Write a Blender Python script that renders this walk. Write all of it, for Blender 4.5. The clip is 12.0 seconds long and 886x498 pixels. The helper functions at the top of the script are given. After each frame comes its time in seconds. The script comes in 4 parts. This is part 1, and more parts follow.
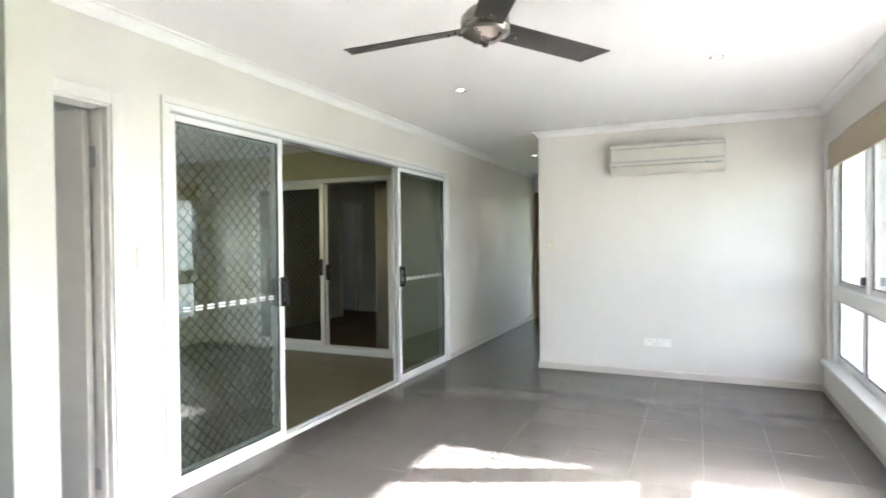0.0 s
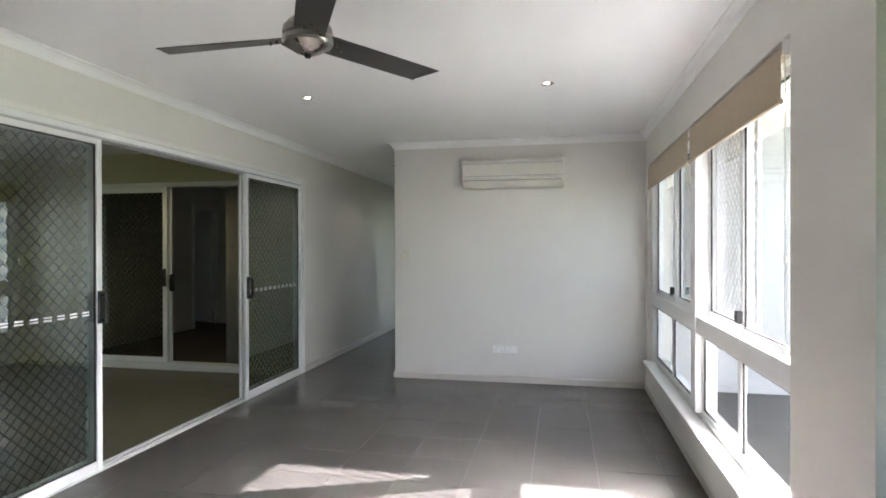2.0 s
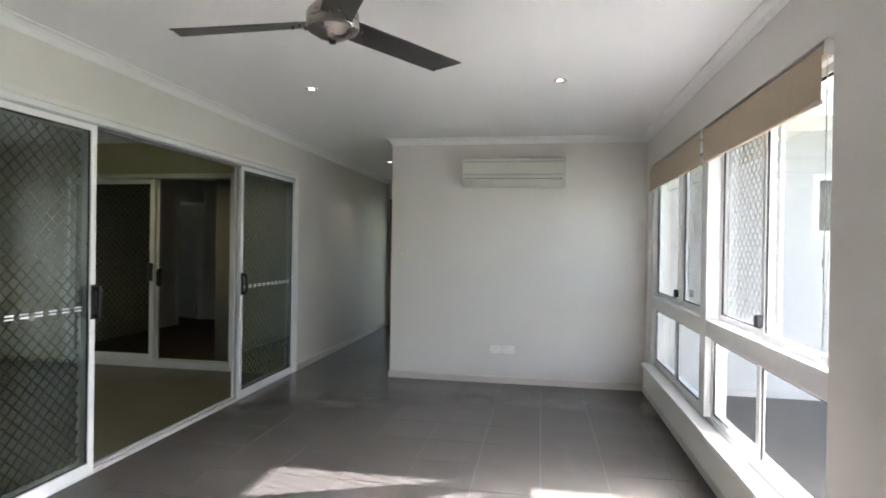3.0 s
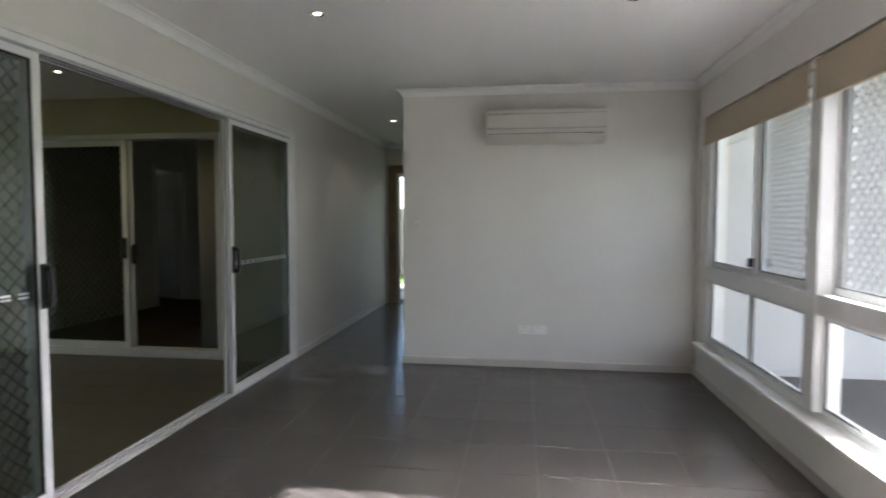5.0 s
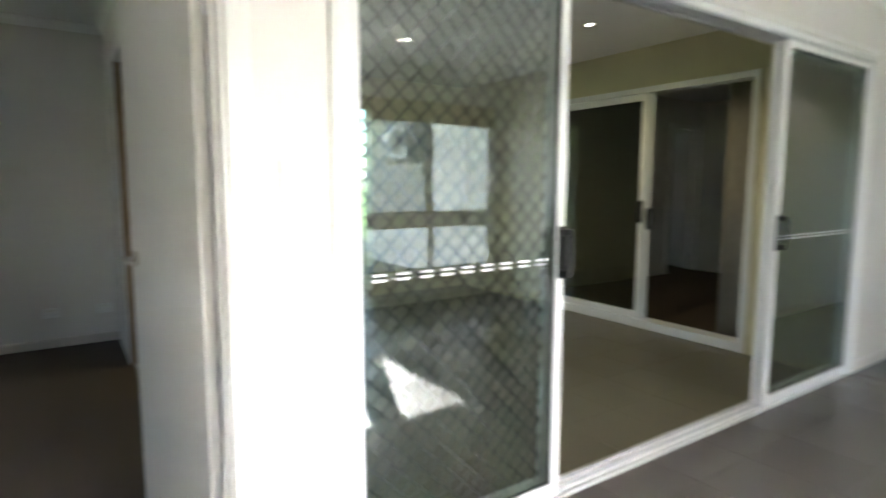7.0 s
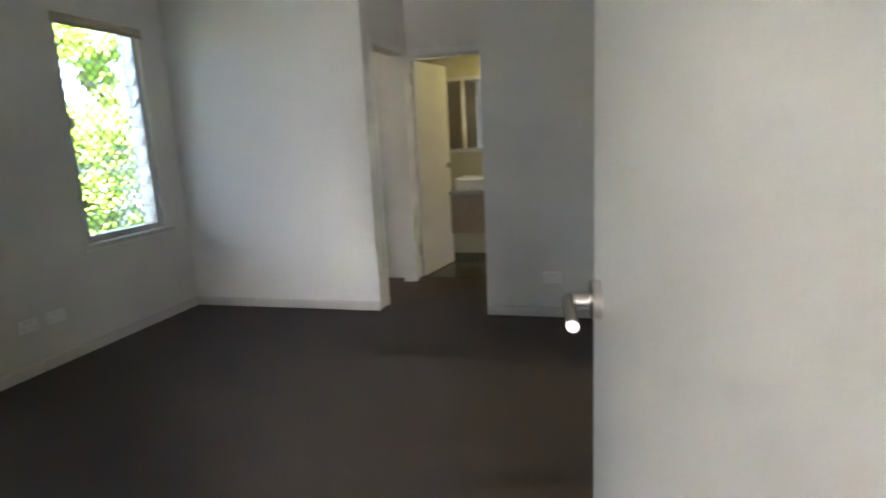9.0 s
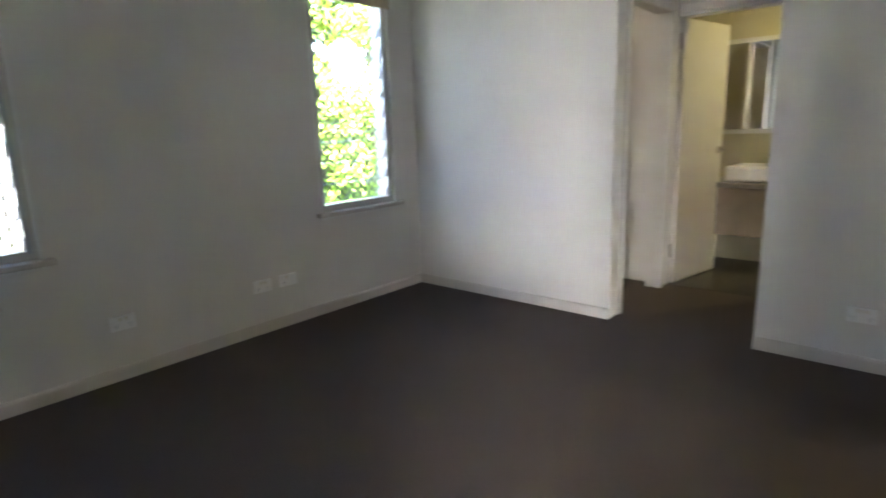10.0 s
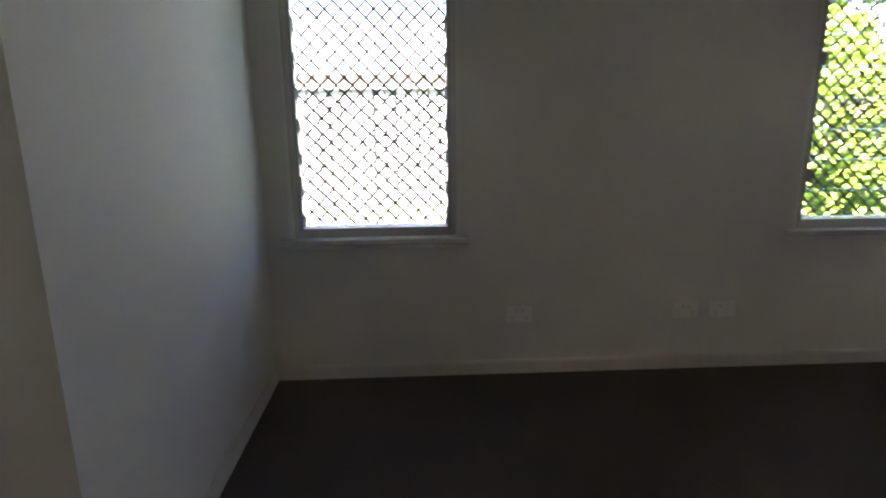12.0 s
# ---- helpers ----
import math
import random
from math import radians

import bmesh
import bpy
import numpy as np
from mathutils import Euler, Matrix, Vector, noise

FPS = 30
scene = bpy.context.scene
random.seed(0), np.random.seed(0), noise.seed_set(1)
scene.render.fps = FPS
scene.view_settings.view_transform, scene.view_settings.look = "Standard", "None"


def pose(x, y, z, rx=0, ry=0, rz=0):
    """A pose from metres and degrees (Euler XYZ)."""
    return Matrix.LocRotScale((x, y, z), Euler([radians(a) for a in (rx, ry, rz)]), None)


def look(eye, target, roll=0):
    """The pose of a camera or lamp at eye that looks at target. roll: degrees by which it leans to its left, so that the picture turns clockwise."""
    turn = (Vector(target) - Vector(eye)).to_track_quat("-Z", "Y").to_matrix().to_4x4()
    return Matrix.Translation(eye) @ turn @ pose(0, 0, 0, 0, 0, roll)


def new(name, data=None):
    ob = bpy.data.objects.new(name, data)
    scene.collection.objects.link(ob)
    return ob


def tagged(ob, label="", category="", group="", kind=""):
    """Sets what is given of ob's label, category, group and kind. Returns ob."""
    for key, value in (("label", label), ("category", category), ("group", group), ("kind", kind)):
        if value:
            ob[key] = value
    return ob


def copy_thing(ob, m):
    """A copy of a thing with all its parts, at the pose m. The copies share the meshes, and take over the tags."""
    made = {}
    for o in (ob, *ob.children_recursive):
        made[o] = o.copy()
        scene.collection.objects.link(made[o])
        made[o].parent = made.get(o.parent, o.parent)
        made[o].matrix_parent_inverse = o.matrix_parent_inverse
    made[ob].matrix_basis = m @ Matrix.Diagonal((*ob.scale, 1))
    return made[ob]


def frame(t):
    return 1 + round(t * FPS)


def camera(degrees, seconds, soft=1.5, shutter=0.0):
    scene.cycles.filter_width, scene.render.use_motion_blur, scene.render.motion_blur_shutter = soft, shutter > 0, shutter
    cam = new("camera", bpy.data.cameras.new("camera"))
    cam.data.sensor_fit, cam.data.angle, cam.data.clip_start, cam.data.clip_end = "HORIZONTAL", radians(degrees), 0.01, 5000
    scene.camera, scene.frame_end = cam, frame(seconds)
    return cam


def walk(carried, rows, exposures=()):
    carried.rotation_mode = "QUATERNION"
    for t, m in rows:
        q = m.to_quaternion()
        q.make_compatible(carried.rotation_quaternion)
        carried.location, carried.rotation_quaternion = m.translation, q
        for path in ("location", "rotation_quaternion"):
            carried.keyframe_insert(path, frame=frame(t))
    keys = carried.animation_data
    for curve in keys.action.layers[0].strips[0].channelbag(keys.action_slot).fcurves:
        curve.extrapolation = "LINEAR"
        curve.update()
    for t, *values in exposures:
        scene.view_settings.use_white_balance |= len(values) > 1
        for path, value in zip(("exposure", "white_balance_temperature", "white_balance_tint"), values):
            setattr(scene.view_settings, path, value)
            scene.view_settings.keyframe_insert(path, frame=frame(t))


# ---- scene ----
cam = camera(75.9, 12.0, soft=1.7, shutter=0.55)
PATH = [
    (0, (2.541, 0.146, 1.331), (1.724, 1.972, 1.302), -0.6),
    (0.5, (2.599, 0.17, 1.338), (1.915, 2.049, 1.302), -0.6),
    (1, (2.677, 0.188, 1.34), (2.146, 2.116, 1.314), -0.7),
    (1.5, (2.738, 0.202, 1.355), (2.33, 2.16, 1.354), -0.5),
    (2, (2.742, 0.224, 1.362), (2.336, 2.182, 1.355), -0.1),
    (2.5, (2.701, 0.248, 1.367), (2.271, 2.202, 1.361), -0.0),
    (3, (2.547, 0.279, 1.357), (2.21, 2.25, 1.346), 0.9),
    (3.2, (2.464, 0.302, 1.353), (2.208, 2.286, 1.329), -0.2),
    (4.8, (2.158, 0.847, 1.289), (1.949, 2.833, 1.191), 0.2),
    (5, (2.095, 0.946, 1.299), (1.819, 2.924, 1.195), 0.1),
    (5.5, (2.001, 1.149, 1.301), (1.455, 3.07, 1.187), -0.4),
    (6, (1.911, 1.373, 1.299), (0.951, 3.121, 1.151), 1.1),
    (6.5, (1.772, 1.505, 1.279), (0.455, 2.997, 1.082), 1.4),
    (7, (1.521, 1.596, 1.258), (-0.12, 2.717, 1.031), 0.2),
    (7.5, (1.314, 1.624, 1.244), (-0.553, 2.295, 0.989), -0.5),
    (7.7, (1.165, 1.647, 1.239), (-0.761, 2.109, 0.964), -0.7),
    (9.3, (-0.176, 1.838, 1.204), (-1.984, 1.078, 0.811), -2.6),
    (9.5, (-0.281, 1.788, 1.185), (-2.01, 0.863, 0.792), -2.1),
    (10, (-0.517, 1.699, 1.185), (-1.995, 0.419, 0.765), -1.9),
    (10.5, (-0.686, 1.577, 1.167), (-1.894, 0.041, 0.743), -2.6),
    (11, (-0.863, 1.422, 1.218), (-1.56, -0.393, 0.746), -0.6),
    (11.5, (-0.947, 1.303, 1.184), (-1.287, -0.608, 0.702), 0.3),
    (12, (-1.034, 1.21, 1.178), (-1.126, -0.737, 0.73), -0.6),
]
EXPOSURES = [(0, 4.55, 6000, 16), (1.5, 3.8, 6000, 17), (3, 3.45, 6000, 17), (5, 3.0, 6000, 18), (5.5, 3.55, 6000, 18), (6, 4.15, 6050, 17), (6.5, 4.85, 6100, 16), (7.0, 4.45, 6100, 15), (7.5, 2.8, 6100, 15),
             (9.3, 5.45, 6150, 21), (10.5, 5.6, 6150, 24), (11, 5.95, 6300, 25), (11.5, 5.65, 6450, 28), (12, 4.6, 6600, 28)]
walk(cam, [(t, look(e, g, r)) for t, e, g, r in PATH], EXPOSURES)

# ---- light ----
SUN_TRAVEL = Vector((-1.0, -0.415, -0.70))
world = bpy.data.worlds.new("sky")
scene.world = world
world.use_nodes = True
wn = world.node_tree
sky = wn.nodes.new("ShaderNodeTexSky")
sky.sky_type, sky.sun_disc = "NISHITA", False
sky.sun_elevation = math.atan(0.70 / math.hypot(1.0, 0.415))
sky.sun_rotation = math.atan2(1.0, 0.415)
wn.links.new(sky.outputs[0], wn.nodes["Background"].inputs[0])
wn.nodes["Background"].inputs[1].default_value = 0.08
sun_data = bpy.data.lights.new("sun", "SUN")
sun_data.energy, sun_data.angle, sun_data.color = 5.0, radians(0.6), (1.0, 0.95, 0.87)
sun = new("sun", sun_data)
sun.matrix_world = look((0, 0, 0), tuple(SUN_TRAVEL))


def spot(name, x, y, z, watts, colour, size=115):
    data = bpy.data.lights.new(name, "SPOT")
    data.energy, data.color, data.spot_size, data.spot_blend, data.shadow_soft_size = watts, colour, radians(size), 0.6, 0.03
    ob = new(name, data)
    ob.location = (x, y, z)
    return ob


WARM = (1.0, 0.83, 0.42)

# ---- materials ----


def mat(name, colour, rough=0.6, metal=0.0, vary=0.06, scale=6.0, bump=0.0, bump_scale=60.0, coat=0.0, per_object=0.0, spread=None):
    m = bpy.data.materials.new(name)
    m.use_nodes = True
    nt = m.node_tree
    b = nt.nodes["Principled BSDF"]
    b.inputs["Roughness"].default_value, b.inputs["Metallic"].default_value = rough, metal
    if coat:
        b.inputs["Coat Weight"].default_value = coat
    tc = nt.nodes.new("ShaderNodeTexCoord")
    big = nt.nodes.new("ShaderNodeTexNoise")
    big.inputs["Scale"].default_value, big.inputs["Detail"].default_value = scale, 6
    nt.links.new(tc.outputs["Object"], big.inputs["Vector"])
    ramp = nt.nodes.new("ShaderNodeValToRGB")
    lo = [c * (1 - vary) for c in colour]
    hi = [min(1, c * (1 + vary)) for c in (spread or colour)]
    ramp.color_ramp.elements[0].position, ramp.color_ramp.elements[1].position = 0.3, 0.7
    ramp.color_ramp.elements[0].color, ramp.color_ramp.elements[1].color = (*lo, 1), (*hi, 1)
    nt.links.new(big.outputs["Fac"], ramp.inputs[0])
    out = ramp.outputs[0]
    if per_object:
        info = nt.nodes.new("ShaderNodeObjectInfo")
        hsv = nt.nodes.new("ShaderNodeHueSaturation")
        mr = nt.nodes.new("ShaderNodeMapRange")
        mr.inputs[3].default_value, mr.inputs[4].default_value = 1 - per_object, 1 + per_object
        nt.links.new(info.outputs["Random"], mr.inputs[0])
        nt.links.new(mr.outputs[0], hsv.inputs["Value"])
        nt.links.new(out, hsv.inputs["Color"])
        out = hsv.outputs[0]
    nt.links.new(out, b.inputs["Base Color"])
    fine = nt.nodes.new("ShaderNodeTexNoise")
    fine.inputs["Scale"].default_value, fine.inputs["Detail"].default_value = bump_scale, 4
    nt.links.new(tc.outputs["Object"], fine.inputs["Vector"])
    mrr = nt.nodes.new("ShaderNodeMapRange")
    mrr.inputs[3].default_value, mrr.inputs[4].default_value = rough * 0.85, min(1, rough * 1.15)
    nt.links.new(big.outputs["Fac"], mrr.inputs[0])
    nt.links.new(mrr.outputs[0], b.inputs["Roughness"])
    if bump:
        bp = nt.nodes.new("ShaderNodeBump")
        bp.inputs["Strength"].default_value, bp.inputs["Distance"].default_value = bump, 0.004
        nt.links.new(fine.outputs["Fac"], bp.inputs["Height"])
        nt.links.new(bp.outputs[0], b.inputs["Normal"])
    return m


def glass_mat(name, tint=(1, 1, 1), rough=0.0, ior=1.5):
    m = bpy.data.materials.new(name)
    m.use_nodes = True
    b = m.node_tree.nodes["Principled BSDF"]
    b.inputs["Base Color"].default_value = (*tint, 1)
    b.inputs["Transmission Weight"].default_value, b.inputs["Roughness"].default_value, b.inputs["IOR"].default_value = 1.0, rough, ior
    return m


def lamp_mat(name, colour, strength):
    m = bpy.data.materials.new(name)
    m.use_nodes = True
    b = m.node_tree.nodes["Principled BSDF"]
    b.inputs["Emission Color"].default_value, b.inputs["Emission Strength"].default_value = (*colour, 1), strength
    return m


PAINT = mat("wall_paint", (0.75, 0.725, 0.685), 0.55, vary=0.02, scale=1.5, bump=0.12, bump_scale=240)
CEIL = mat("ceiling_paint", (0.87, 0.87, 0.865), 0.8, vary=0.015, scale=1.0, bump=0.05, bump_scale=200)
CREAM = mat("patio_paint", (0.62, 0.58, 0.39), 0.6, vary=0.03, scale=2, bump=0.15, bump_scale=180)
TRIM = mat("trim_gloss_paint", (0.78, 0.77, 0.74), 0.32, vary=0.02, scale=3, bump=0.03, bump_scale=90)
SKIRT = mat("skirting_paint_and_sill_shade", (0.62, 0.58, 0.53), 0.4, vary=0.03, scale=4, bump=0.03, bump_scale=90)
DOORP = mat("door_paint", (0.72, 0.70, 0.66), 0.38, vary=0.02, scale=2, bump=0.05, bump_scale=150)
ALU = mat("white_powdercoat", (0.80, 0.81, 0.81), 0.35, vary=0.02, scale=5, bump=0.02, bump_scale=300)
GREYALU = mat("grey_aluminium", (0.45, 0.47, 0.49), 0.35, metal=0.3, vary=0.04, scale=8, bump=0.03, bump_scale=200)
TILE = mat("taupe_porcelain", (0.108, 0.098, 0.091), 0.23, vary=0.025, scale=3, bump=0.03, bump_scale=260, per_object=0.03)
GROUT = mat("tile_grout", (0.118, 0.108, 0.1), 0.6, vary=0.08, scale=20, bump=0.05, bump_scale=400)
PTILE = mat("patio_porcelain", (0.15, 0.136, 0.095), 0.38, vary=0.03, scale=3, bump=0.05, bump_scale=250, per_object=0.02)
PGROUT = mat("patio_grout", (0.15, 0.138, 0.1), 0.8, vary=0.05, scale=20)
CARPET = mat("brown_carpet", (0.085, 0.064, 0.051), 0.95, vary=0.2, scale=120, bump=0.9, bump_scale=420)
BLACK = mat("black_plastic", (0.018, 0.018, 0.02), 0.4, vary=0.1, scale=20)
RUBBER = mat("dark_glazing_gasket", (0.03, 0.03, 0.032), 0.6, vary=0.1, scale=20)
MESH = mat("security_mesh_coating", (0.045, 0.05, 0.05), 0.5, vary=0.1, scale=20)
# paler copy of the mesh, with the sun on the east screens in its colour
MESHSUN = mat("sunlit_security_mesh_coating", (0.22, 0.22, 0.23), 0.45, vary=0.08, scale=20)
CHROME = mat("satin_nickel", (0.62, 0.58, 0.53), 0.24, metal=1.0, vary=0.04, scale=12)
FANMETAL = mat("brushed_steel", (0.42, 0.39, 0.36), 0.28, metal=1.0, vary=0.08, scale=16, bump=0.04, bump_scale=300)
BLADE = mat("dark_metallic_blade", (0.10, 0.095, 0.09), 0.32, metal=0.6, vary=0.10, scale=7, bump=0.03, bump_scale=150)
PLASTIC = mat("white_plastic", (0.87, 0.865, 0.84), 0.35, vary=0.02, scale=5)
ACSHELL = mat("off_white_appliance_plastic", (0.67, 0.65, 0.585), 0.42, vary=0.02, scale=5)
OLDPLASTIC = mat("cream_plastic", (0.74, 0.71, 0.60), 0.38, vary=0.02, scale=5)
FABRIC = mat("beige_blind_fabric", (0.50, 0.42, 0.31), 0.85, vary=0.05, scale=60, bump=0.25, bump_scale=700)
RENDERW = mat("white_render", (0.52, 0.53, 0.545), 0.8, vary=0.03, scale=2, bump=0.3, bump_scale=90)
TIMBER_AND_LIT = mat("brown_timber_and_lit_reveal", (0.26, 0.17, 0.10), 0.45, vary=0.2, scale=5, bump=0.15, bump_scale=60)
FENCEP = mat("pale_fence_timber", (0.40, 0.32, 0.27), 0.75, vary=0.12, scale=6, bump=0.3, bump_scale=50, per_object=0.08)
FENCEW = mat("white_fence_paint", (0.46, 0.44, 0.42), 0.6, vary=0.06, scale=6, bump=0.2, bump_scale=60, per_object=0.05)
ROOF = mat("light_roof_steel", (0.70, 0.69, 0.66), 0.45, vary=0.05, scale=4)
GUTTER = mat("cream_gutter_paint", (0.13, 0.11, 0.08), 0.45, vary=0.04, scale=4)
# shade between palings and below the gutter, put into this colour
NBSHADE = mat("paling_gap_and_eave_shade", (0.045, 0.035, 0.028), 0.7, vary=0.2, scale=5, bump=0.2, bump_scale=50)
GRASS = mat("lawn_soil", (0.07, 0.12, 0.025), 0.95, vary=0.3, scale=14, bump=0.8, bump_scale=120, spread=(0.13, 0.2, 0.04))
BLADES = mat("grass_blade", (0.10, 0.19, 0.03), 0.7, vary=0.3, scale=3, spread=(0.2, 0.3, 0.06))
MULCH = mat("brown_mulch", (0.055, 0.04, 0.032), 0.95, vary=0.35, scale=30, bump=1.0, bump_scale=110)
PEBBLE = mat("river_pebble", (0.24, 0.22, 0.20), 0.7, vary=0.4, scale=9, bump=0.2, bump_scale=60, per_object=0.25, spread=(0.36, 0.33, 0.29))
LEAF = mat("leaf_green", (0.11, 0.22, 0.025), 0.5, vary=0.35, scale=4, spread=(0.28, 0.40, 0.05))
BARK = mat("bark", (0.13, 0.10, 0.075), 0.9, vary=0.3, scale=14, bump=0.8, bump_scale=60)
CONC = mat("concrete", (0.36, 0.35, 0.33), 0.85, vary=0.1, scale=7, bump=0.3, bump_scale=140)
STONE = mat("grey_benchtop", (0.30, 0.28, 0.26), 0.35, vary=0.12, scale=40)
LAMINATE = mat("oak_laminate", (0.34, 0.27, 0.19), 0.45, vary=0.12, scale=5)
CERAMIC = mat("white_ceramic", (0.82, 0.82, 0.80), 0.12, vary=0.01, scale=3, coat=0.4)
CURTAIN = mat("grey_curtain_cloth", (0.40, 0.38, 0.34), 0.9, vary=0.08, scale=20, bump=0.3, bump_scale=400)
GLASS = glass_mat("clear_glass", (0.96, 0.99, 0.97))
TINT = glass_mat("green_tinted_glass", (0.5, 0.62, 0.56), ior=2.25)
DARKGLASS = glass_mat("dark_tinted_glass", (0.35, 0.40, 0.37))
LOUVRE = glass_mat("louvre_glass", (0.93, 0.98, 0.97))
MIRROR = mat("mirror_silver", (0.9, 0.9, 0.9), 0.02, metal=1.0, vary=0.0)
FILM = mat("white_safety_dots", (0.85, 0.86, 0.86), 0.5)
GLOW = lamp_mat("lit_downlight_lens", (1.0, 0.86, 0.62), 2.0)

# ---- helpers of this scene ----


def thing(name, loc, label, category, group="", kind=""):
    e = new(name)
    e.location = loc
    e.empty_display_size = 0.1
    return tagged(e, label, category, group, kind)


def part(name, bm, material, parent=None, label=""):
    """Links a bmesh, in world metres, as one mesh under its parent."""
    me = bpy.data.meshes.new(name)
    bm.to_mesh(me)
    bm.free()
    me.materials.append(material)
    ob = new(name, me)
    if parent:
        ob.parent = parent
        if parent.type == "EMPTY":
            ob.matrix_parent_inverse = parent.matrix_basis.inverted()
    if label:
        tagged(ob, label)
    return ob


def add_box(bm, a, b, bevel=0.0):
    lo, hi = [min(p, q) for p, q in zip(a, b)], [max(p, q) for p, q in zip(a, b)]
    r = bmesh.ops.create_cube(bm, size=1.0, matrix=Matrix.Translation([(p + q) / 2 for p, q in zip(lo, hi)]) @ Matrix.Diagonal([q - p for p, q in zip(lo, hi)] + [1]))
    if bevel:
        vs = set(r["verts"])
        es = [e for e in bm.edges if e.verts[0] in vs and e.verts[1] in vs]
        bmesh.ops.bevel(bm, geom=es, offset=bevel, segments=2, affect="EDGES", profile=0.5)


def boxes(*items, bevel=0.0):
    bm = bmesh.new()
    for a, b in items:
        add_box(bm, a, b, bevel)
    return bm


def tube(bm, a, b, r0, r1=None, n=16, caps=True):
    a, b = Vector(a), Vector(b)
    m = Matrix.Translation((a + b) / 2) @ (b - a).to_track_quat("Z", "Y").to_matrix().to_4x4()
    bmesh.ops.create_cone(bm, cap_ends=caps, segments=n, radius1=r0, radius2=r0 if r1 is None else r1, depth=(b - a).length, matrix=m)


def lathe(bm, centre, profile, n=32, hollow=False):
    """A turned shape round a vertical axis through centre; profile: (radius, height) pairs."""
    rings = []
    for r, h in profile:
        rings.append([bm.verts.new((centre[0] + r * math.cos(2 * math.pi * i / n), centre[1] + r * math.sin(2 * math.pi * i / n), centre[2] + h)) for i in range(n)])
    for p, q in zip(rings, rings[1:]):
        for i in range(n):
            bm.faces.new((p[i], p[(i + 1) % n], q[(i + 1) % n], q[i]))
    if not hollow:
        bm.faces.new(rings[0][::-1])
        bm.faces.new(rings[-1])
    bmesh.ops.recalc_face_normals(bm, faces=bm.faces)


def smooth(ob, angle=35):
    for p in ob.data.polygons:
        p.use_smooth = True
    ob.data.set_sharp_from_angle(angle=radians(angle))
    return ob


def wall(name, axis, at, thick, span, z, material, holes=(), label="", parent=None):
    """A wall of real thickness with openings cut through. axis: the one it runs along; at: face; thick: signed depth."""
    us = sorted({span[0], span[1], *[h[0] for h in holes], *[h[1] for h in holes]})
    zs = sorted({z[0], z[1], *[h[2] for h in holes], *[h[3] for h in holes]})
    us, zs = [u for u in us if span[0] <= u <= span[1]], [q for q in zs if z[0] <= q <= z[1]]
    solid = {(i, j): not any(h[0] - 1e-6 <= us[i] and us[i + 1] <= h[1] + 1e-6 and h[2] - 1e-6 <= zs[j] and zs[j + 1] <= h[3] + 1e-6 for h in holes)
             for i in range(len(us) - 1) for j in range(len(zs) - 1)}
    bm, seen = bmesh.new(), {}

    def v(i, j, k):
        if (i, j, k) not in seen:
            d = at + (thick if k else 0)
            seen[(i, j, k)] = bm.verts.new((us[i], d, zs[j]) if axis == "x" else (d, us[i], zs[j]))
        return seen[(i, j, k)]
    for (i, j), s in solid.items():
        if not s:
            continue
        for k in (0, 1):
            bm.faces.new((v(i, j, k), v(i + 1, j, k), v(i + 1, j + 1, k), v(i, j + 1, k)))
        for di, dj, p, q in ((-1, 0, (i, j), (i, j + 1)), (1, 0, (i + 1, j), (i + 1, j + 1)), (0, -1, (i, j), (i + 1, j)), (0, 1, (i, j + 1), (i + 1, j + 1))):
            if not solid.get((i + di, j + dj)):
                bm.faces.new((v(*p, 0), v(*q, 0), v(*q, 1), v(*p, 1)))
    bmesh.ops.recalc_face_normals(bm, faces=bm.faces)
    ob = part(name, bm, material, parent)
    return ob if parent else tagged(ob, label, "wall", kind="structure")


def diamond_mesh(axis, at, u, z, pitch, bar, depth, skew=1.0):
    """Crossing diagonal bars that fill the rectangle u x z in the plane axis = at."""
    bm = bmesh.new()
    (u0, u1), (z0, z1) = u, z
    for sgn in (1, -1):
        c = (u0 - z1 if sgn > 0 else u0 + z0) - pitch
        end = (u1 - z0 if sgn > 0 else u1 + z1) + pitch
        while c < end:
            pts = []
            for zz in (z0, z1):
                uu = c + sgn * zz
                if u0 <= uu <= u1:
                    pts.append((uu, zz))
            for uu in (u0, u1):
                zz = (uu - c) * sgn
                if z0 < zz < z1:
                    pts.append((uu, zz))
            if len(pts) >= 2:
                (a0, b0), (a1, b1) = pts[0], pts[-1]
                length = math.hypot(a1 - a0, b1 - b0)
                if length > 0.02:
                    nu, nz = -(b1 - b0) / length * bar / 2, (a1 - a0) / length * bar / 2
                    off = depth * (0.5 if sgn > 0 else -0.5)
                    vs = []
                    for d in (off - depth / 2, off + depth / 2):
                        for (p, q) in ((a0 + nu, b0 + nz), (a1 + nu, b1 + nz), (a1 - nu, b1 - nz), (a0 - nu, b0 - nz)):
                            vs.append(bm.verts.new((at + d, p, q) if axis == "x" else (p, at + d, q)))
                    for f in ((0, 1, 2, 3), (7, 6, 5, 4), (0, 4, 5, 1), (1, 5, 6, 2), (2, 6, 7, 3), (3, 7, 4, 0)):
                        bm.faces.new([vs[i] for i in f])
            c += pitch
    bmesh.ops.recalc_face_normals(bm, faces=bm.faces)
    return bm


def pane(name, a, b, material, parent):
    ob = part(name, boxes((a, b)), material, parent)
    ob.visible_shadow = False
    return ob


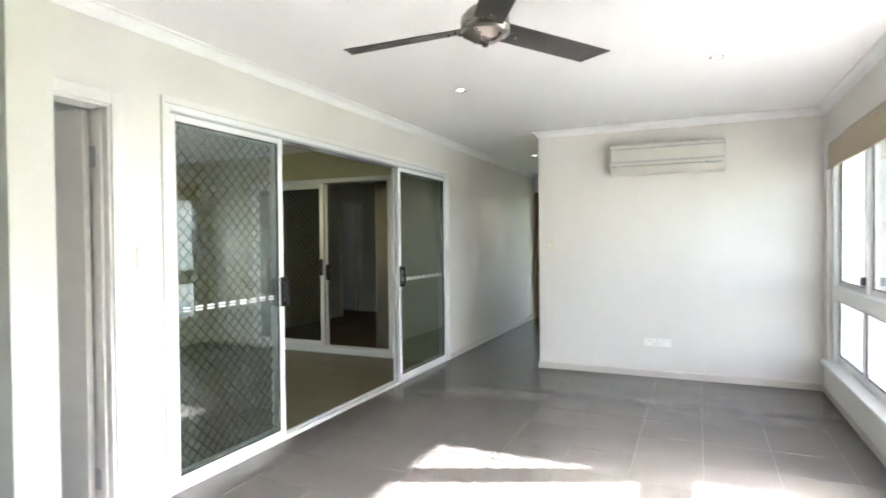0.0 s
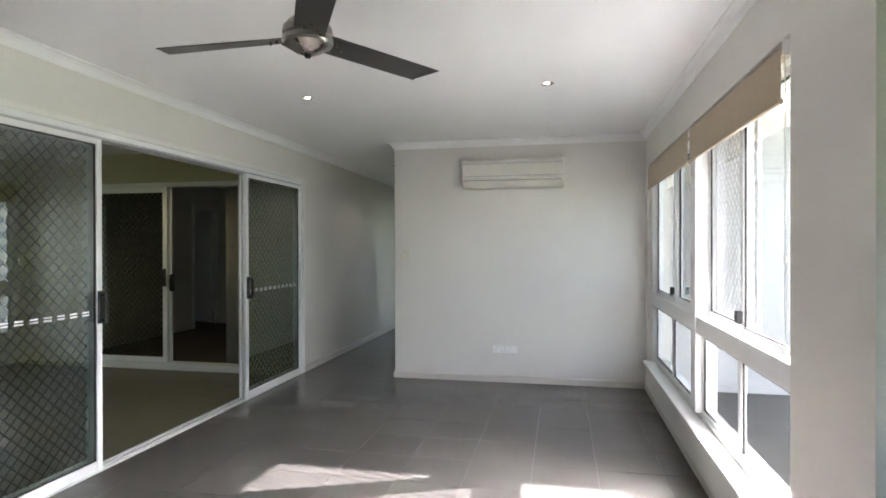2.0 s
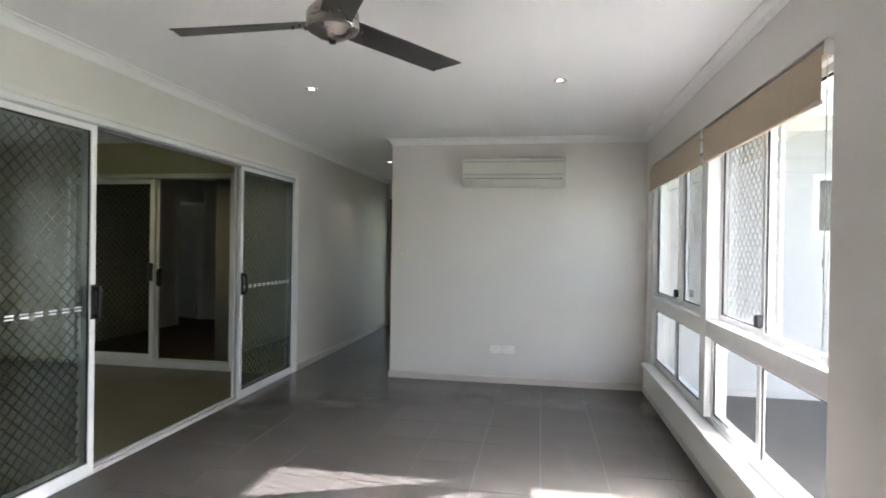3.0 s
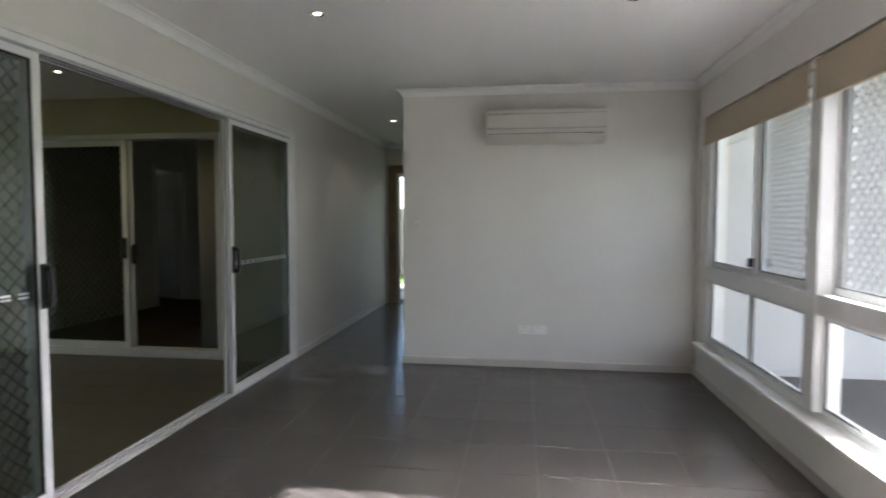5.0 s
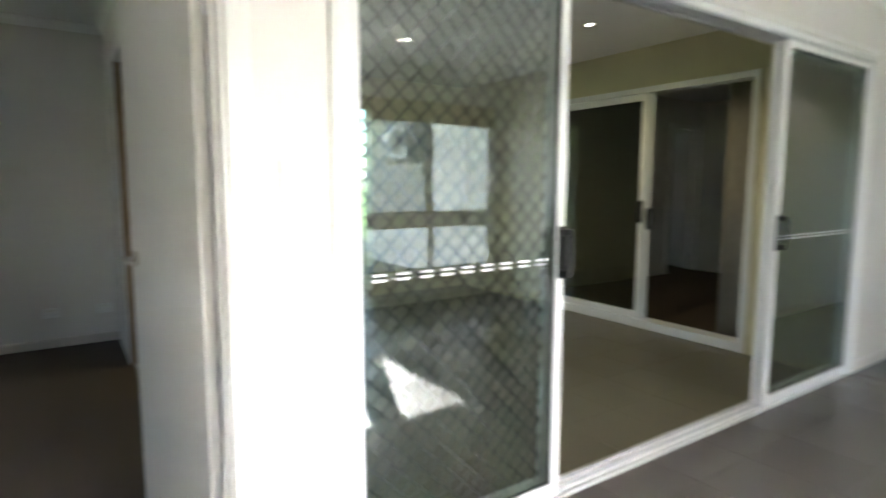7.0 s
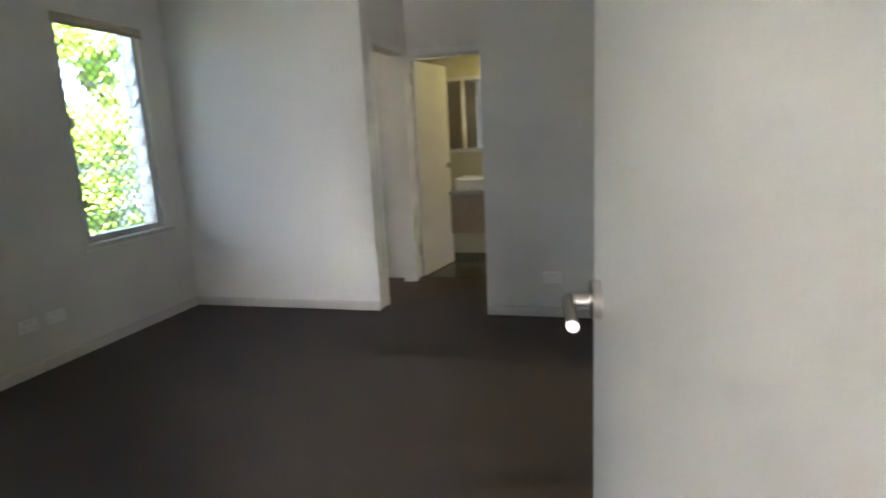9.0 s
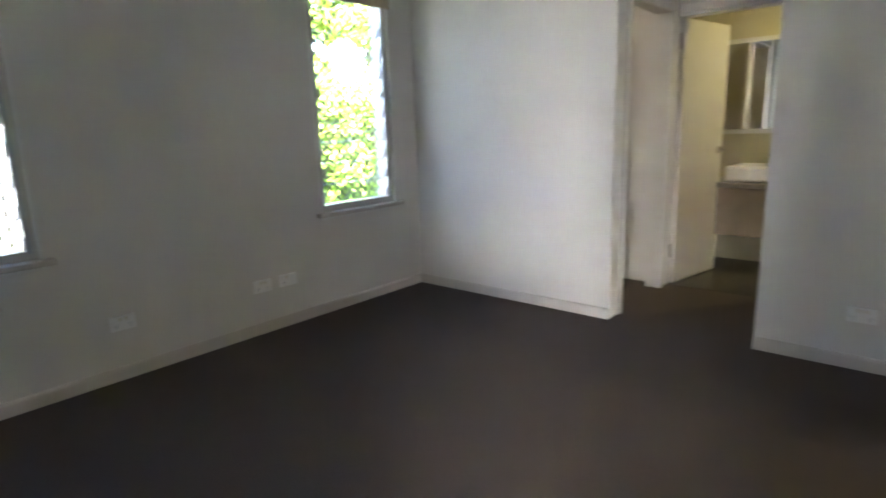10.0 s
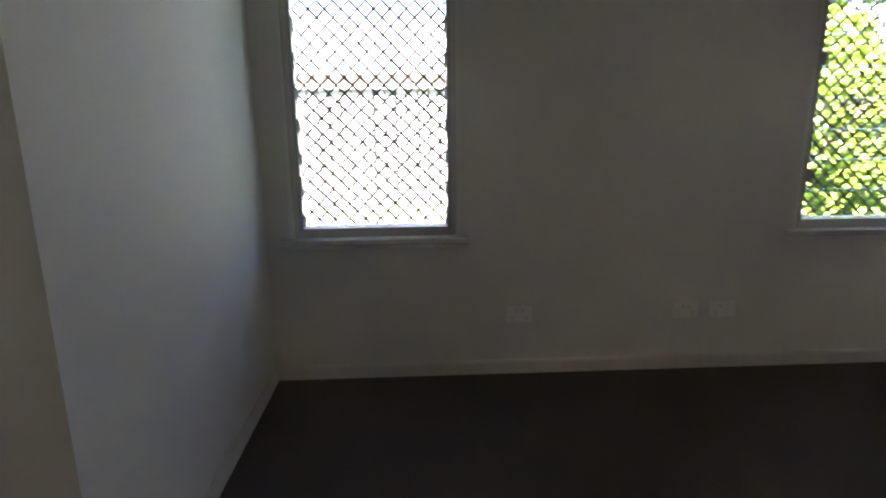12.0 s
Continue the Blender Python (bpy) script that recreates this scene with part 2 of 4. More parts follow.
def profile_run(axis, at, side, span, pts, trims=(0, 0)):
    """Sweeps a profile (out, height) along a wall face. side: +1 or -1, the way out of the wall."""
    bm = bmesh.new()
    rows = []
    for e, u in enumerate(span):
        t = trims[e]
        row = []
        for o, h in pts:
            uu = u + t * o
            row.append(bm.verts.new((uu, at + side * o, h) if axis == "x" else (at + side * o, uu, h)))
        rows.append(row)
    n = len(pts)
    for i in range(n):
        bm.faces.new((rows[0][i], rows[0][(i + 1) % n], rows[1][(i + 1) % n], rows[1][i]))
    bm.faces.new(rows[0][::-1])
    bm.faces.new(rows[1])
    bmesh.ops.recalc_face_normals(bm, faces=bm.faces)
    return bm


C = 2.44
SK = [(-0.004, 0.0), (0.013, 0.0), (0.013, 0.054), (0.009, 0.064), (-0.004, 0.068)]
CORNICE = [(-0.004, C + 0.004), (-0.004, C - 0.062), (0.006, C - 0.062), (0.012, C - 0.05), (0.022, C - 0.03), (0.04, C - 0.014), (0.058, C - 0.008), (0.058, C + 0.004)]


def skirting(axis, at, side, span, trims=(0, 0)):
    ob = part("baseboard", profile_run(axis, at, side, span, SK, trims), SKIRT)
    return tagged(ob, "pale painted timber skirting board along the wall", "skirting", kind="structure")


def cornice(axis, at, side, span, trims=(0, 0)):
    ob = part("cornice_trim", profile_run(axis, at, side, span, CORNICE, trims), CEIL)
    return tagged(ob, "white coved plaster cornice under the ceiling", "cornice", kind="structure")


# ---- structure: living room, hall, kitchen end ----
LB = -0.11                                   # bedroom side of the dividing wall
SL0, SL1, SLH = 2.27, 5.95, 2.07             # sliding door opening
D0, D1, DH = 1.165, 1.975, 2.0                 # bedroom door opening
floor = tagged(part("floor", boxes(((-0.02, -2.6, -0.15), (7.2, 10.0, -0.0022))), GROUT), "grout bed under large taupe floor tiles", "floor", kind="structure")
wall("wall_west", "y", 0.0, LB, (-2.6, 10.0), (-0.1, C + 0.06), PAINT, [(D0, D1, -0.1, DH), (SL0, SL1, -0.1, SLH)], "off-white painted plaster wall with a wide sliding door")
wall("wall_ac", "x", 5.95, 0.11, (1.04, 3.54), (-0.1, C + 0.06), PAINT, (), "off-white painted plaster wall carrying the air conditioner")
wall("wall_hall", "y", 1.04, 0.11, (6.06, 9.6), (-0.1, C + 0.06), PAINT, (), "off-white hall wall")
wall("wall_hall_end", "x", 9.6, 0.14, (0.0, 1.15), (-0.1, C + 0.06), PAINT, [(0.1, 0.98, -0.1, 2.06)], "off-white hall end wall with a glazed door")
W0, W1, WS, WH = 2.45, 5.83, 0.27, 2.12
wall("wall_east", "y", 3.54, 0.2, (2.01, 6.06), (-0.1, C + 0.06), PAINT, [(W0, W1, WS, WH)], "off-white painted wall with a long window")
wall("wall_kitchen_north", "x", 1.89, 0.12, (3.54, 7.1), (-0.1, C + 0.06), PAINT, (), "off-white painted wall beyond the room corner")
# openings in the next two walls are assumed, sized for the fill light
wall("wall_kitchen_east", "y", 7.1, 0.14, (-2.6, 1.89), (-0.1, C + 0.06), PAINT, [(-1.4, 0.9, 0.9, 2.1)], "off-white wall with an unseen, assumed window")
wall("wall_south", "x", -2.5, -0.14, (-0.1, 7.1), (-0.1, C + 0.06), PAINT, [(3.4, 5.4, 0.9, 2.1)], "off-white painted wall with an unseen, assumed window")
wall("wall_nib", "x", 0.875, 0.098, (0.0, 1.2), (-0.1, C + 0.06), PAINT, (), "off-white short partition wall")
tagged(part("ceiling", boxes(((-0.11, -2.6, C), (7.2, 2.01, C + 0.06)), ((-0.11, 2.01, C), (3.74, 10.0, C + 0.06))), CEIL), "flat white plasterboard ceiling", "ceiling", kind="structure")
# second box overhangs unseen to x 9.8, added to keep sun out of the kitchen
tagged(part("roof_slab", boxes(((-8.2, -1.9, C + 0.28), (3.9, 10.2, C + 0.36)), ((3.9, -2.8, C + 0.28), (9.8, 1.9, C + 0.36)), ((3.9, 1.9, C + 0.28), (4.88, 5.2, C + 0.36))), ROOF), "light steel roof over the house, with an unseen overhang added against the sun", "roof", kind="structure")

skirting("y", 0, 1, (0.98, D0 - 0.06))
skirting("y", 0, 1, (D1 + 0.07, SL0 - 0.03))
skirting("y", 0, 1, (SL1 + 0.03, 9.6))
skirting("x", 5.95, -1, (1.04, 3.54), (-1, -1))
skirting("y", 1.04, -1, (5.95, 9.6), (-1, 0))
skirting("y", 3.54, -1, (1.89, 5.95), (-1, -1))
skirting("x", 1.89, -1, (3.54, 7.1), (-1, 0))
skirting("y", 1.2, 1, (0.875, 0.973), (-1, 1))
cornice("y", 0, 1, (0.98, 9.6))
cornice("x", 5.95, -1, (1.04, 3.54), (-1, -1))
cornice("y", 1.04, -1, (5.95, 9.6), (-1, 0))
cornice("y", 3.54, -1, (1.89, 5.95), (-1, -1))
cornice("x", 1.89, -1, (3.54, 7.1), (-1, 0))
cornice("x", 9.6, -1, (0.0, 1.04))

# ---- bedroom, robe, ensuite, patio, far room ----
BX0, BX1, BS, BN = -3.675, -0.371, -1.27, 1.98
AX, A0, A1 = -4.62, 0.29, 1.085               # alcove before the ensuite
tagged(part("carpet_floor", boxes(((-6.0, -1.4, -0.15), (-0.02, BN + 0.02, 0.0))), CARPET), "dark brown loop pile bedroom carpet", "carpet", kind="structure")
wall("wall_bedroom_south", "x", BS, -0.16, (-6.1, 0.0), (-0.1, C + 0.06), PAINT, [(-1.23, -0.48, 0.66, 2.06), (-3.447, -2.755, 0.66, 2.06)], "off-white bedroom wall with two louvre windows")
wall("wall_bedroom_east", "y", BX1, 0.255, (BS, 0.205), (-0.1, C + 0.06), PAINT, (), "off-white bedroom wall beside the window")
wall("wall_bedroom_north", "x", BN, 0.14, (-3.785, LB), (-0.1, C + 0.06), PAINT, [(-2.89, -1.1, 0.0, 2.06)], "off-white bedroom wall with a glazed door")
wall("wall_bedroom_west_a", "y", BX0, -0.11, (BS, A0), (-0.1, C + 0.06), PAINT, (), "off-white bedroom wall")
wall("wall_bedroom_west_b", "y", BX0, -0.11, (A1, BN), (-0.1, C + 0.06), PAINT, (), "off-white bedroom wall with power points")
wall("wall_alcove_south", "x", A0, -0.1, (AX, BX0 - 0.11), (-0.1, C + 0.06), PAINT, [(-4.5, -3.84, -0.1, 1.87)], "off-white wall with the robe doorway")
wall("wall_alcove_north", "x", A1, 0.1, (AX, BX0 - 0.11), (-0.1, C + 0.06), PAINT, (), "off-white alcove wall")
wall("wall_alcove_end", "y", AX, -0.1, (-1.27, 2.4), (-0.1, C + 0.06), PAINT, [(0.285, 1.05, -0.1, 1.87)], "off-white wall with the ensuite doorway")
tagged(part("ceiling_bedroom", boxes(((-7.9, -1.43, C), (LB - 0.002, BN + 0.14, C + 0.06))), CEIL), "flat white bedroom ceiling", "ceiling", kind="structure")
skirting("x", BS, 1, (BX0, BX1), (1, -1))
skirting("y", BX1, -1, (BS, 0.205), (1, 1))
skirting("y", BX0, 1, (BS, A0), (1, 0))
skirting("y", BX0, 1, (A1, BN), (0, -1))
skirting("x", BN, -1, (BX0, -2.96), (1, 0))
skirting("x", 0.205, 1, (BX1, LB), (-1, 0))
cornice("x", BS, 1, (BX0, BX1), (1, -1))
cornice("y", BX1, -1, (BS, 0.205), (1, 1))
cornice("y", BX0, 1, (BS, A0), (1, 1))
cornice("y", BX0, 1, (A1, BN), (-1, -1))
cornice("x", BN, -1, (BX0, LB), (1, -1))
cornice("y", AX, 1, (A0, A1), (1, -1))
# ensuite shell
tagged(part("ensuite_floor", boxes(((-7.9, -0.2, -0.15), (AX - 0.02, 2.4, 0.004))), TILE), "dark grey ensuite floor tile", "floor", kind="structure")
wall("wall_ensuite_west", "y", -5.70, -0.12, (-0.2, 2.4), (-0.1, C + 0.06), CREAM, (), "cream ensuite wall behind the vanity")
wall("wall_ensuite_north", "x", 2.3, 0.12, (-5.82, AX - 0.1), (-0.1, C + 0.06), CREAM, (), "cream ensuite wall")
wall("wall_ensuite_south", "x", -0.1, -0.1, (-5.82, AX - 0.1), (-0.1, C + 0.06), CREAM, (), "cream ensuite wall")
wall("wall_robe_west", "y", -6.0, -0.1, (BS, -0.2), (-0.1, C + 0.06), CREAM, (), "cream walk-in robe wall")
# patio shell
PN, PW, PZ = 5.90, -4.3, -0.03
tagged(part("patio_floor", boxes(((PW - 0.2, BN + 0.14, -0.2), (LB + 0.09, 6.05, PZ - 0.005))), PGROUT), "grout bed under patio tiles", "floor", kind="structure")
wall("wall_patio_north", "x", PN, 0.14, (PW - 0.2, LB), (-0.2, C + 0.3), CREAM, [(-2.76, -0.68, -0.026, 2.10)], "cream rendered patio wall with a sliding door")
wall("wall_patio_west", "y", PW, -0.2, (BN + 0.14, PN), (-0.2, C + 0.3), CREAM, [(3.9, 4.6, -0.2, 2.1)], "cream rendered patio wall with an open garden side")
wall("wall_patio_south", "x", BN + 0.145, 0.06, (PW, LB), (-0.2, C + 0.06), CREAM, [(-2.89, -1.1, 0.0, 2.06)], "cream rendered patio wall")
wall("wall_patio_east", "y", LB - 0.004, -0.03, (BN + 0.21, PN), (-0.2, C), CREAM, [(SL0 - 0.01, SL1, -0.2, SLH + 0.01)], "cream rendered wall over the sliding door")
tagged(part("ceiling_patio", boxes(((PW - 0.9, BN + 0.21, C), (LB - 0.04, 9.3, C + 0.06))), CEIL), "white patio ceiling with downlights", "ceiling", kind="structure")
# far room behind the patio
tagged(part("far_room_floor", boxes(((-5.4, 6.04, -0.15), (LB, 11.3, 0.0))), CARPET), "dark brown carpet in the far room", "carpet", kind="structure")
FW, FB = -3.3, 9.45
wall("wall_far_room_west", "y", FW, -0.1, (6.04, 11.2), (-0.1, C + 0.06), PAINT, [(8.74, 9.42, -0.1, 2.04)], "off-white far room wall with an open doorway")
wall("wall_far_room_back", "x", FB, 0.1, (FW, LB), (-0.1, C + 0.06), PAINT, (), "off-white far room wall")
wall("wall_far_lobby_end", "x", 11.2, 0.12, (-5.4, FW), (-0.1, C + 0.06), PAINT, [(-5.2, -4.9, 1.45, 2.0)], "off-white lobby wall with a narrow window")
wall("wall_far_lobby_south", "x", 8.3, -0.1, (-5.4, FW - 0.1), (-0.1, C + 0.06), PAINT, (), "off-white lobby wall")
wall("wall_far_lobby_west", "y", -5.3, -0.1, (8.3, 11.2), (-0.1, C + 0.06), PAINT, (), "off-white lobby wall")
tagged(part("ceiling_far_room", boxes(((-5.5, 9.3, C), (LB, 11.4, C + 0.06))), CEIL), "white far room ceiling", "ceiling", kind="structure")
fd = thing("door_5", (FW, 9.1, 0), "white painted far room door, standing open", "door", kind="structure")
part("architrave", boxes(((FW, 8.68, 0.0), (FW + 0.016, 8.74, 2.1)), ((FW, 9.39, 0.0), (FW + 0.016, 9.445, 2.1)), ((FW, 8.74, 2.04), (FW + 0.016, 9.39, 2.1)), bevel=0.003), TRIM, fd)
fl = boxes(((0, 0, 0.012), (0.66, 0.035, 2.02)), bevel=0.002)
bmesh.ops.transform(fl, verts=fl.verts, matrix=pose(FW - 0.1, 9.40, 0, 0, 0, 158))
part("leaf", fl, DOORP, fd)

# ---- outdoors ----
ground = tagged(part("ground", boxes(((-400, -400, -0.6), (400, 400, -0.16))), GRASS), "green lawn round the house", "lawn", kind="structure")
wing = thing("house_wing", (7, 8, -0.16), "white rendered house wing with deep eaves", "house")
wall("wall", "x", 5.97, 0.2, (3.76, 9.6), (-0.16, 2.75), RENDERW, [(5.0, 6.5, 1.5, 2.06)], parent=wing)
wall("wall", "y", 9.4, 0.2, (6.17, 12), (-0.16, 2.75), RENDERW, (), parent=wing)
part("soffit", boxes(((3.76, 5.26, 2.46), (10.2, 5.97, 2.48))), CEIL, wing, "white eave lining")
part("fascia", boxes(((3.76, 5.23, 2.44), (10.2, 5.26, 2.70))), ALU, wing)
gb = bmesh.new()
add_box(gb, (3.76, 5.13, 2.62), (10.2, 5.23, 2.75), 0.02)
part("gutter", gb, ALU, wing)
rb = bmesh.new()
vs = [rb.verts.new(p) for p in ((3.76, 5.2, 2.74), (10.2, 5.2, 2.74), (10.2, 9.5, 4.2), (3.76, 9.5, 4.2), (3.76, 5.2, 2.70), (10.2, 5.2, 2.70), (10.2, 9.5, 4.15), (3.76, 9.5, 4.15))]
for f in ((0, 1, 2, 3), (7, 6, 5, 4), (0, 4, 5, 1), (1, 5, 6, 2), (2, 6, 7, 3), (3, 7, 4, 0)):
    rb.faces.new([vs[i] for i in f])
part("roof", rb, ROOF, wing)
wf = part("window", boxes(((5.0, 5.96, 1.5), (6.5, 6.02, 1.55)), ((5.0, 5.96, 2.01), (6.5, 6.02, 2.06)), ((5.0, 5.96, 1.55), (5.05, 6.02, 2.01)), ((6.45, 5.96, 1.55), (6.5, 6.02, 2.01)), ((5.73, 5.96, 1.55), (5.78, 6.02, 2.01))), ALU, wing)
pane("pane", (5.05, 6.0, 1.55), (5.73, 6.006, 2.01), DARKGLASS, wf)
pane("pane", (5.78, 6.0, 1.55), (6.45, 6.006, 2.01), DARKGLASS, wf)
part("wall", boxes(((3.76, 6.4, -0.16), (9.4, 6.5, 2.5))), PAINT, wing)

# ---- sliding door units ----


def frame_boxes(axis, at, d, u0, u1, z0, z1, w, bevel=0.004, bottom=None):
    """Four bars round a rectangle."""
    def bx(a, b, c, e):
        return ((at, a, c), (at + d, b, e)) if axis == "x" else ((a, at, c), (b, at + d, e))
    wb = bottom or w
    return boxes(bx(u0, u0 + w, z0, z1), bx(u1 - w, u1, z0, z1), bx(u0 + w, u1 - w, z1 - w, z1), bx(u0 + w, u1 - w, z0, z0 + wb), bevel=bevel)


def pull_handle(axis, at, u, z, side, parent):
    """A black D-shaped pull on a sliding stile."""
    def p(o, du, dz):
        return (at + side * o, u + du, z + dz) if axis == "x" else (u + du, at + side * o, z + dz)
    bm = boxes((p(0, -0.018, -0.1), p(0.012, 0.018, 0.1)), (p(0.012, -0.014, 0.065), p(0.05, 0.014, 0.092)), (p(0.012, -0.014, -0.092), p(0.05, 0.014, -0.065)), (p(0.04, -0.014, -0.07), p(0.056, 0.014, 0.07)), bevel=0.004)
    return part("handle", bm, BLACK, parent, "black plastic pull handle")


sl = thing("sliding_door", (-0.05, 4.1, 0), "white aluminium sliding glass door, standing half open", "sliding door")
part("door_frame", frame_boxes("x", -0.15, 0.158, SL0, SL1, -0.06, SLH, 0.035, bottom=0.035), ALU, sl)
part("threshold", boxes(((-0.006, SL0 + 0.035, -0.025), (0.006, SL1 - 0.035, 0.006)), ((-0.128, SL0 + 0.035, -0.022), (-0.034, SL1 - 0.035, -0.002)), bevel=0.002), ALU, sl)
part("threshold_track", boxes(((-0.105, SL0 + 0.035, -0.002), (-0.098, SL1 - 0.035, 0.008)), ((-0.062, SL0 + 0.035, -0.002), (-0.055, SL1 - 0.035, 0.008))), GREYALU, sl)
part("head_track", boxes(((-0.12, SL0 + 0.035, SLH - 0.048), (-0.09, SL1 - 0.035, SLH - 0.034)), ((-0.07, SL0 + 0.035, SLH - 0.048), (-0.045, SL1 - 0.035, SLH - 0.034)), ((-0.03, SL0 + 0.035, SLH - 0.048), (-0.004, SL1 - 0.035, SLH - 0.034))), GREYALU, sl)
part("track_groove", boxes(((-0.033, SL0 + 0.036, -0.024), (-0.007, SL1 - 0.036, -0.012))), RUBBER, sl)
part("architrave", boxes(((0.0, SL0 - 0.022, 0.0), (0.016, SL0, SLH + 0.035)), ((0.0, SL1, 0.0), (0.016, SL1 + 0.03, SLH + 0.035)), ((0.0, SL0, SLH), (0.016, SL1, SLH + 0.035)), bevel=0.003), TRIM, sl)


def sliding_panel(u0, u1, at, screen_at, glass, handle_u):
    z0, z1 = 0.008, SLH - 0.04
    p = part("glass_panel", frame_boxes("x", at, 0.03, u0, u1, z0, z1, 0.042, bottom=0.06), ALU, sl)
    part("gasket", frame_boxes("x", at + 0.008, 0.014, u0 + 0.042, u1 - 0.042, z0 + 0.06, z1 - 0.042, 0.006, 0.0), RUBBER, p)
    pane("pane", (at + 0.012, u0 + 0.046, z0 + 0.064), (at + 0.018, u1 - 0.046, z1 - 0.046), glass, p)
    dm = bmesh.new()
    u = u0 + 0.08
    while u < u1 - 0.12:
        add_box(dm, (at + 0.0185, u, 0.955), (at + 0.0195, u + 0.05, 0.964))
        add_box(dm, (at + 0.0185, u, 0.972), (at + 0.0195, u + 0.05, 0.981))
        u += 0.085
    part("safety_strip", dm, FILM, p, "white dashed visibility strip on the glass")
    s = part("screen_panel", frame_boxes("x", screen_at, 0.024, u0 - 0.0, u1 + 0.0, z0, z1, 0.055, bottom=0.07), ALU, sl)
    g = part("diamond_grille", diamond_mesh("x", screen_at + 0.012, (u0 + 0.05, u1 - 0.05), (z0 + 0.065, z1 - 0.05), 0.074, 0.006, 0.004), MESH, s, "black diamond security grille")
    tagged(g, kind="stuff")
    pull_handle("x", at + 0.03, handle_u, 1.0, 1, p)


sliding_panel(SL0 + 0.036, 3.205, -0.036, -0.082, TINT, 3.184)
sliding_panel(4.83, SL1 - 0.036, -0.036, -0.082, TINT, 4.851)

pd = thing("sliding_door", (-1.75, 5.97, 0), "white aluminium patio sliding door, one side open", "sliding door")
part("door_frame", frame_boxes("y", 5.885, 0.15, -2.76, -0.68, -0.026, 2.10, 0.05, bottom=0.075), ALU, pd)
pp = part("glass_panel", frame_boxes("y", 5.91, 0.03, -2.71, -1.64, 0.05, 2.05, 0.06), ALU, pd)
pane("pane", (-2.65, 5.922, 0.11), (-1.70, 5.928, 1.99), DARKGLASS, pp)
pull_handle("y", 5.91, -1.67, 1.02, -1, pp)
ps = part("screen_panel", frame_boxes("y", 5.96, 0.024, -2.69, -1.62, 0.05, 2.05, 0.055), ALU, pd)
tagged(part("diamond_grille", diamond_mesh("y", 5.972, (-2.635, -1.675), (0.105, 1.995), 0.074, 0.007, 0.004), MESH, ps), kind="stuff")
pull_handle("y", 5.96, -1.60, 0.96, -1, ps)
# curtain beside it
cb = bmesh.new()
rows = []
for k in range(2):
    row = []
    for i in range(41):
        x = -1.02 + 0.22 * i / 40
        y = 6.10 + 0.022 * math.sin(i * 1.25) + 0.005 * math.sin(i * 3.1)
        row.append((x, y))
    rows.append(row)
lo = [cb.verts.new((x, y + 0.004 * math.sin(x * 60), 0.03)) for x, y in rows[0]]
hi = [cb.verts.new((x, y, 2.12)) for x, y in rows[1]]
for i in range(40):
    cb.faces.new((lo[i], lo[i + 1], hi[i + 1], hi[i]))
curtain = thing("curtain", (-0.9, 6.1, 0.03), "pale grey drawn-back curtain beside the patio door", "curtain")
ob = smooth(part("cloth", cb, CURTAIN, curtain), 80)
sm = ob.modifiers.new("thick", "SOLIDIFY")
sm.thickness = 0.003
rod = bmesh.new()
tube(rod, (-2.9, 6.1, 2.14), (-0.5, 6.1, 2.14), 0.012)
part("rod", rod, BLACK, curtain)
# bedroom glazed door to the patio
bd = thing("sliding_door", (-2, 2.08, 0), "white aluminium glazed bedroom door to the patio", "sliding door")
part("door_frame", frame_boxes("y", 2.06, 0.1, -2.89, -1.1, 0.0, 2.06, 0.045), GREYALU, bd)
# white reveal coloured brown for the warm light that falls on it
part("reveal", boxes(((-2.888, 1.972, 0.0), (-2.872, 2.06, 2.05)), ((-1.118, 1.972, 0.0), (-1.102, 2.06, 2.05))), TIMBER_AND_LIT, bd, "white painted reveal, the warm light on it put in as brown")
part("architrave", boxes(((-2.95, 1.962, 0.0), (-2.888, 1.98, 2.12)), ((-2.888, 1.962, 2.05), (-1.1, 1.98, 2.12)), bevel=0.003), TRIM, bd)
for a, b, y in ((-2.845, -1.98, 2.08), (-2.01, -1.145, 2.12)):
    q = part("glass_panel", frame_boxes("y", y, 0.03, a, b, 0.045, 2.015, 0.05), GREYALU, bd)
    pane("pane", (a + 0.05, y + 0.012, 0.095), (b - 0.05, y + 0.018, 1.965), DARKGLASS, q)

# ---- long window on the east wall ----
win = thing("window_1", (3.6, 4.06, WS), "long white aluminium window with security screens", "window", kind="structure")
part("window_frame", boxes(((3.575, W0, WS), (3.70, W0 + 0.05, WH)), ((3.575, W1 - 0.05, WS), (3.70, W1, WH)), ((3.575, W0 + 0.05, WH - 0.05), (3.70, W1 - 0.05, WH)), ((3.60, W0 + 0.05, WS), (3.70, W1 - 0.05, WS + 0.05)), ((3.565, 4.03, WS + 0.05), (3.70, 4.15, WH - 0.05)), bevel=0.004), ALU, win)
part("transom", boxes(((3.57, W0 + 0.05, 0.82), (3.70, 4.03, 0.925)), ((3.57, 4.15, 0.82), (3.70, W1 - 0.05, 0.925)), bevel=0.004), ALU, win)
part("window_sill", boxes(((3.495, W0 - 0.03, WS - 0.015), (3.60, W1 + 0.03, WS + 0.02)), bevel=0.006), TRIM, win)
part("apron", boxes(((3.515, W0, 0.069), (3.541, W1, WS - 0.016)), bevel=0.004), TRIM, win)
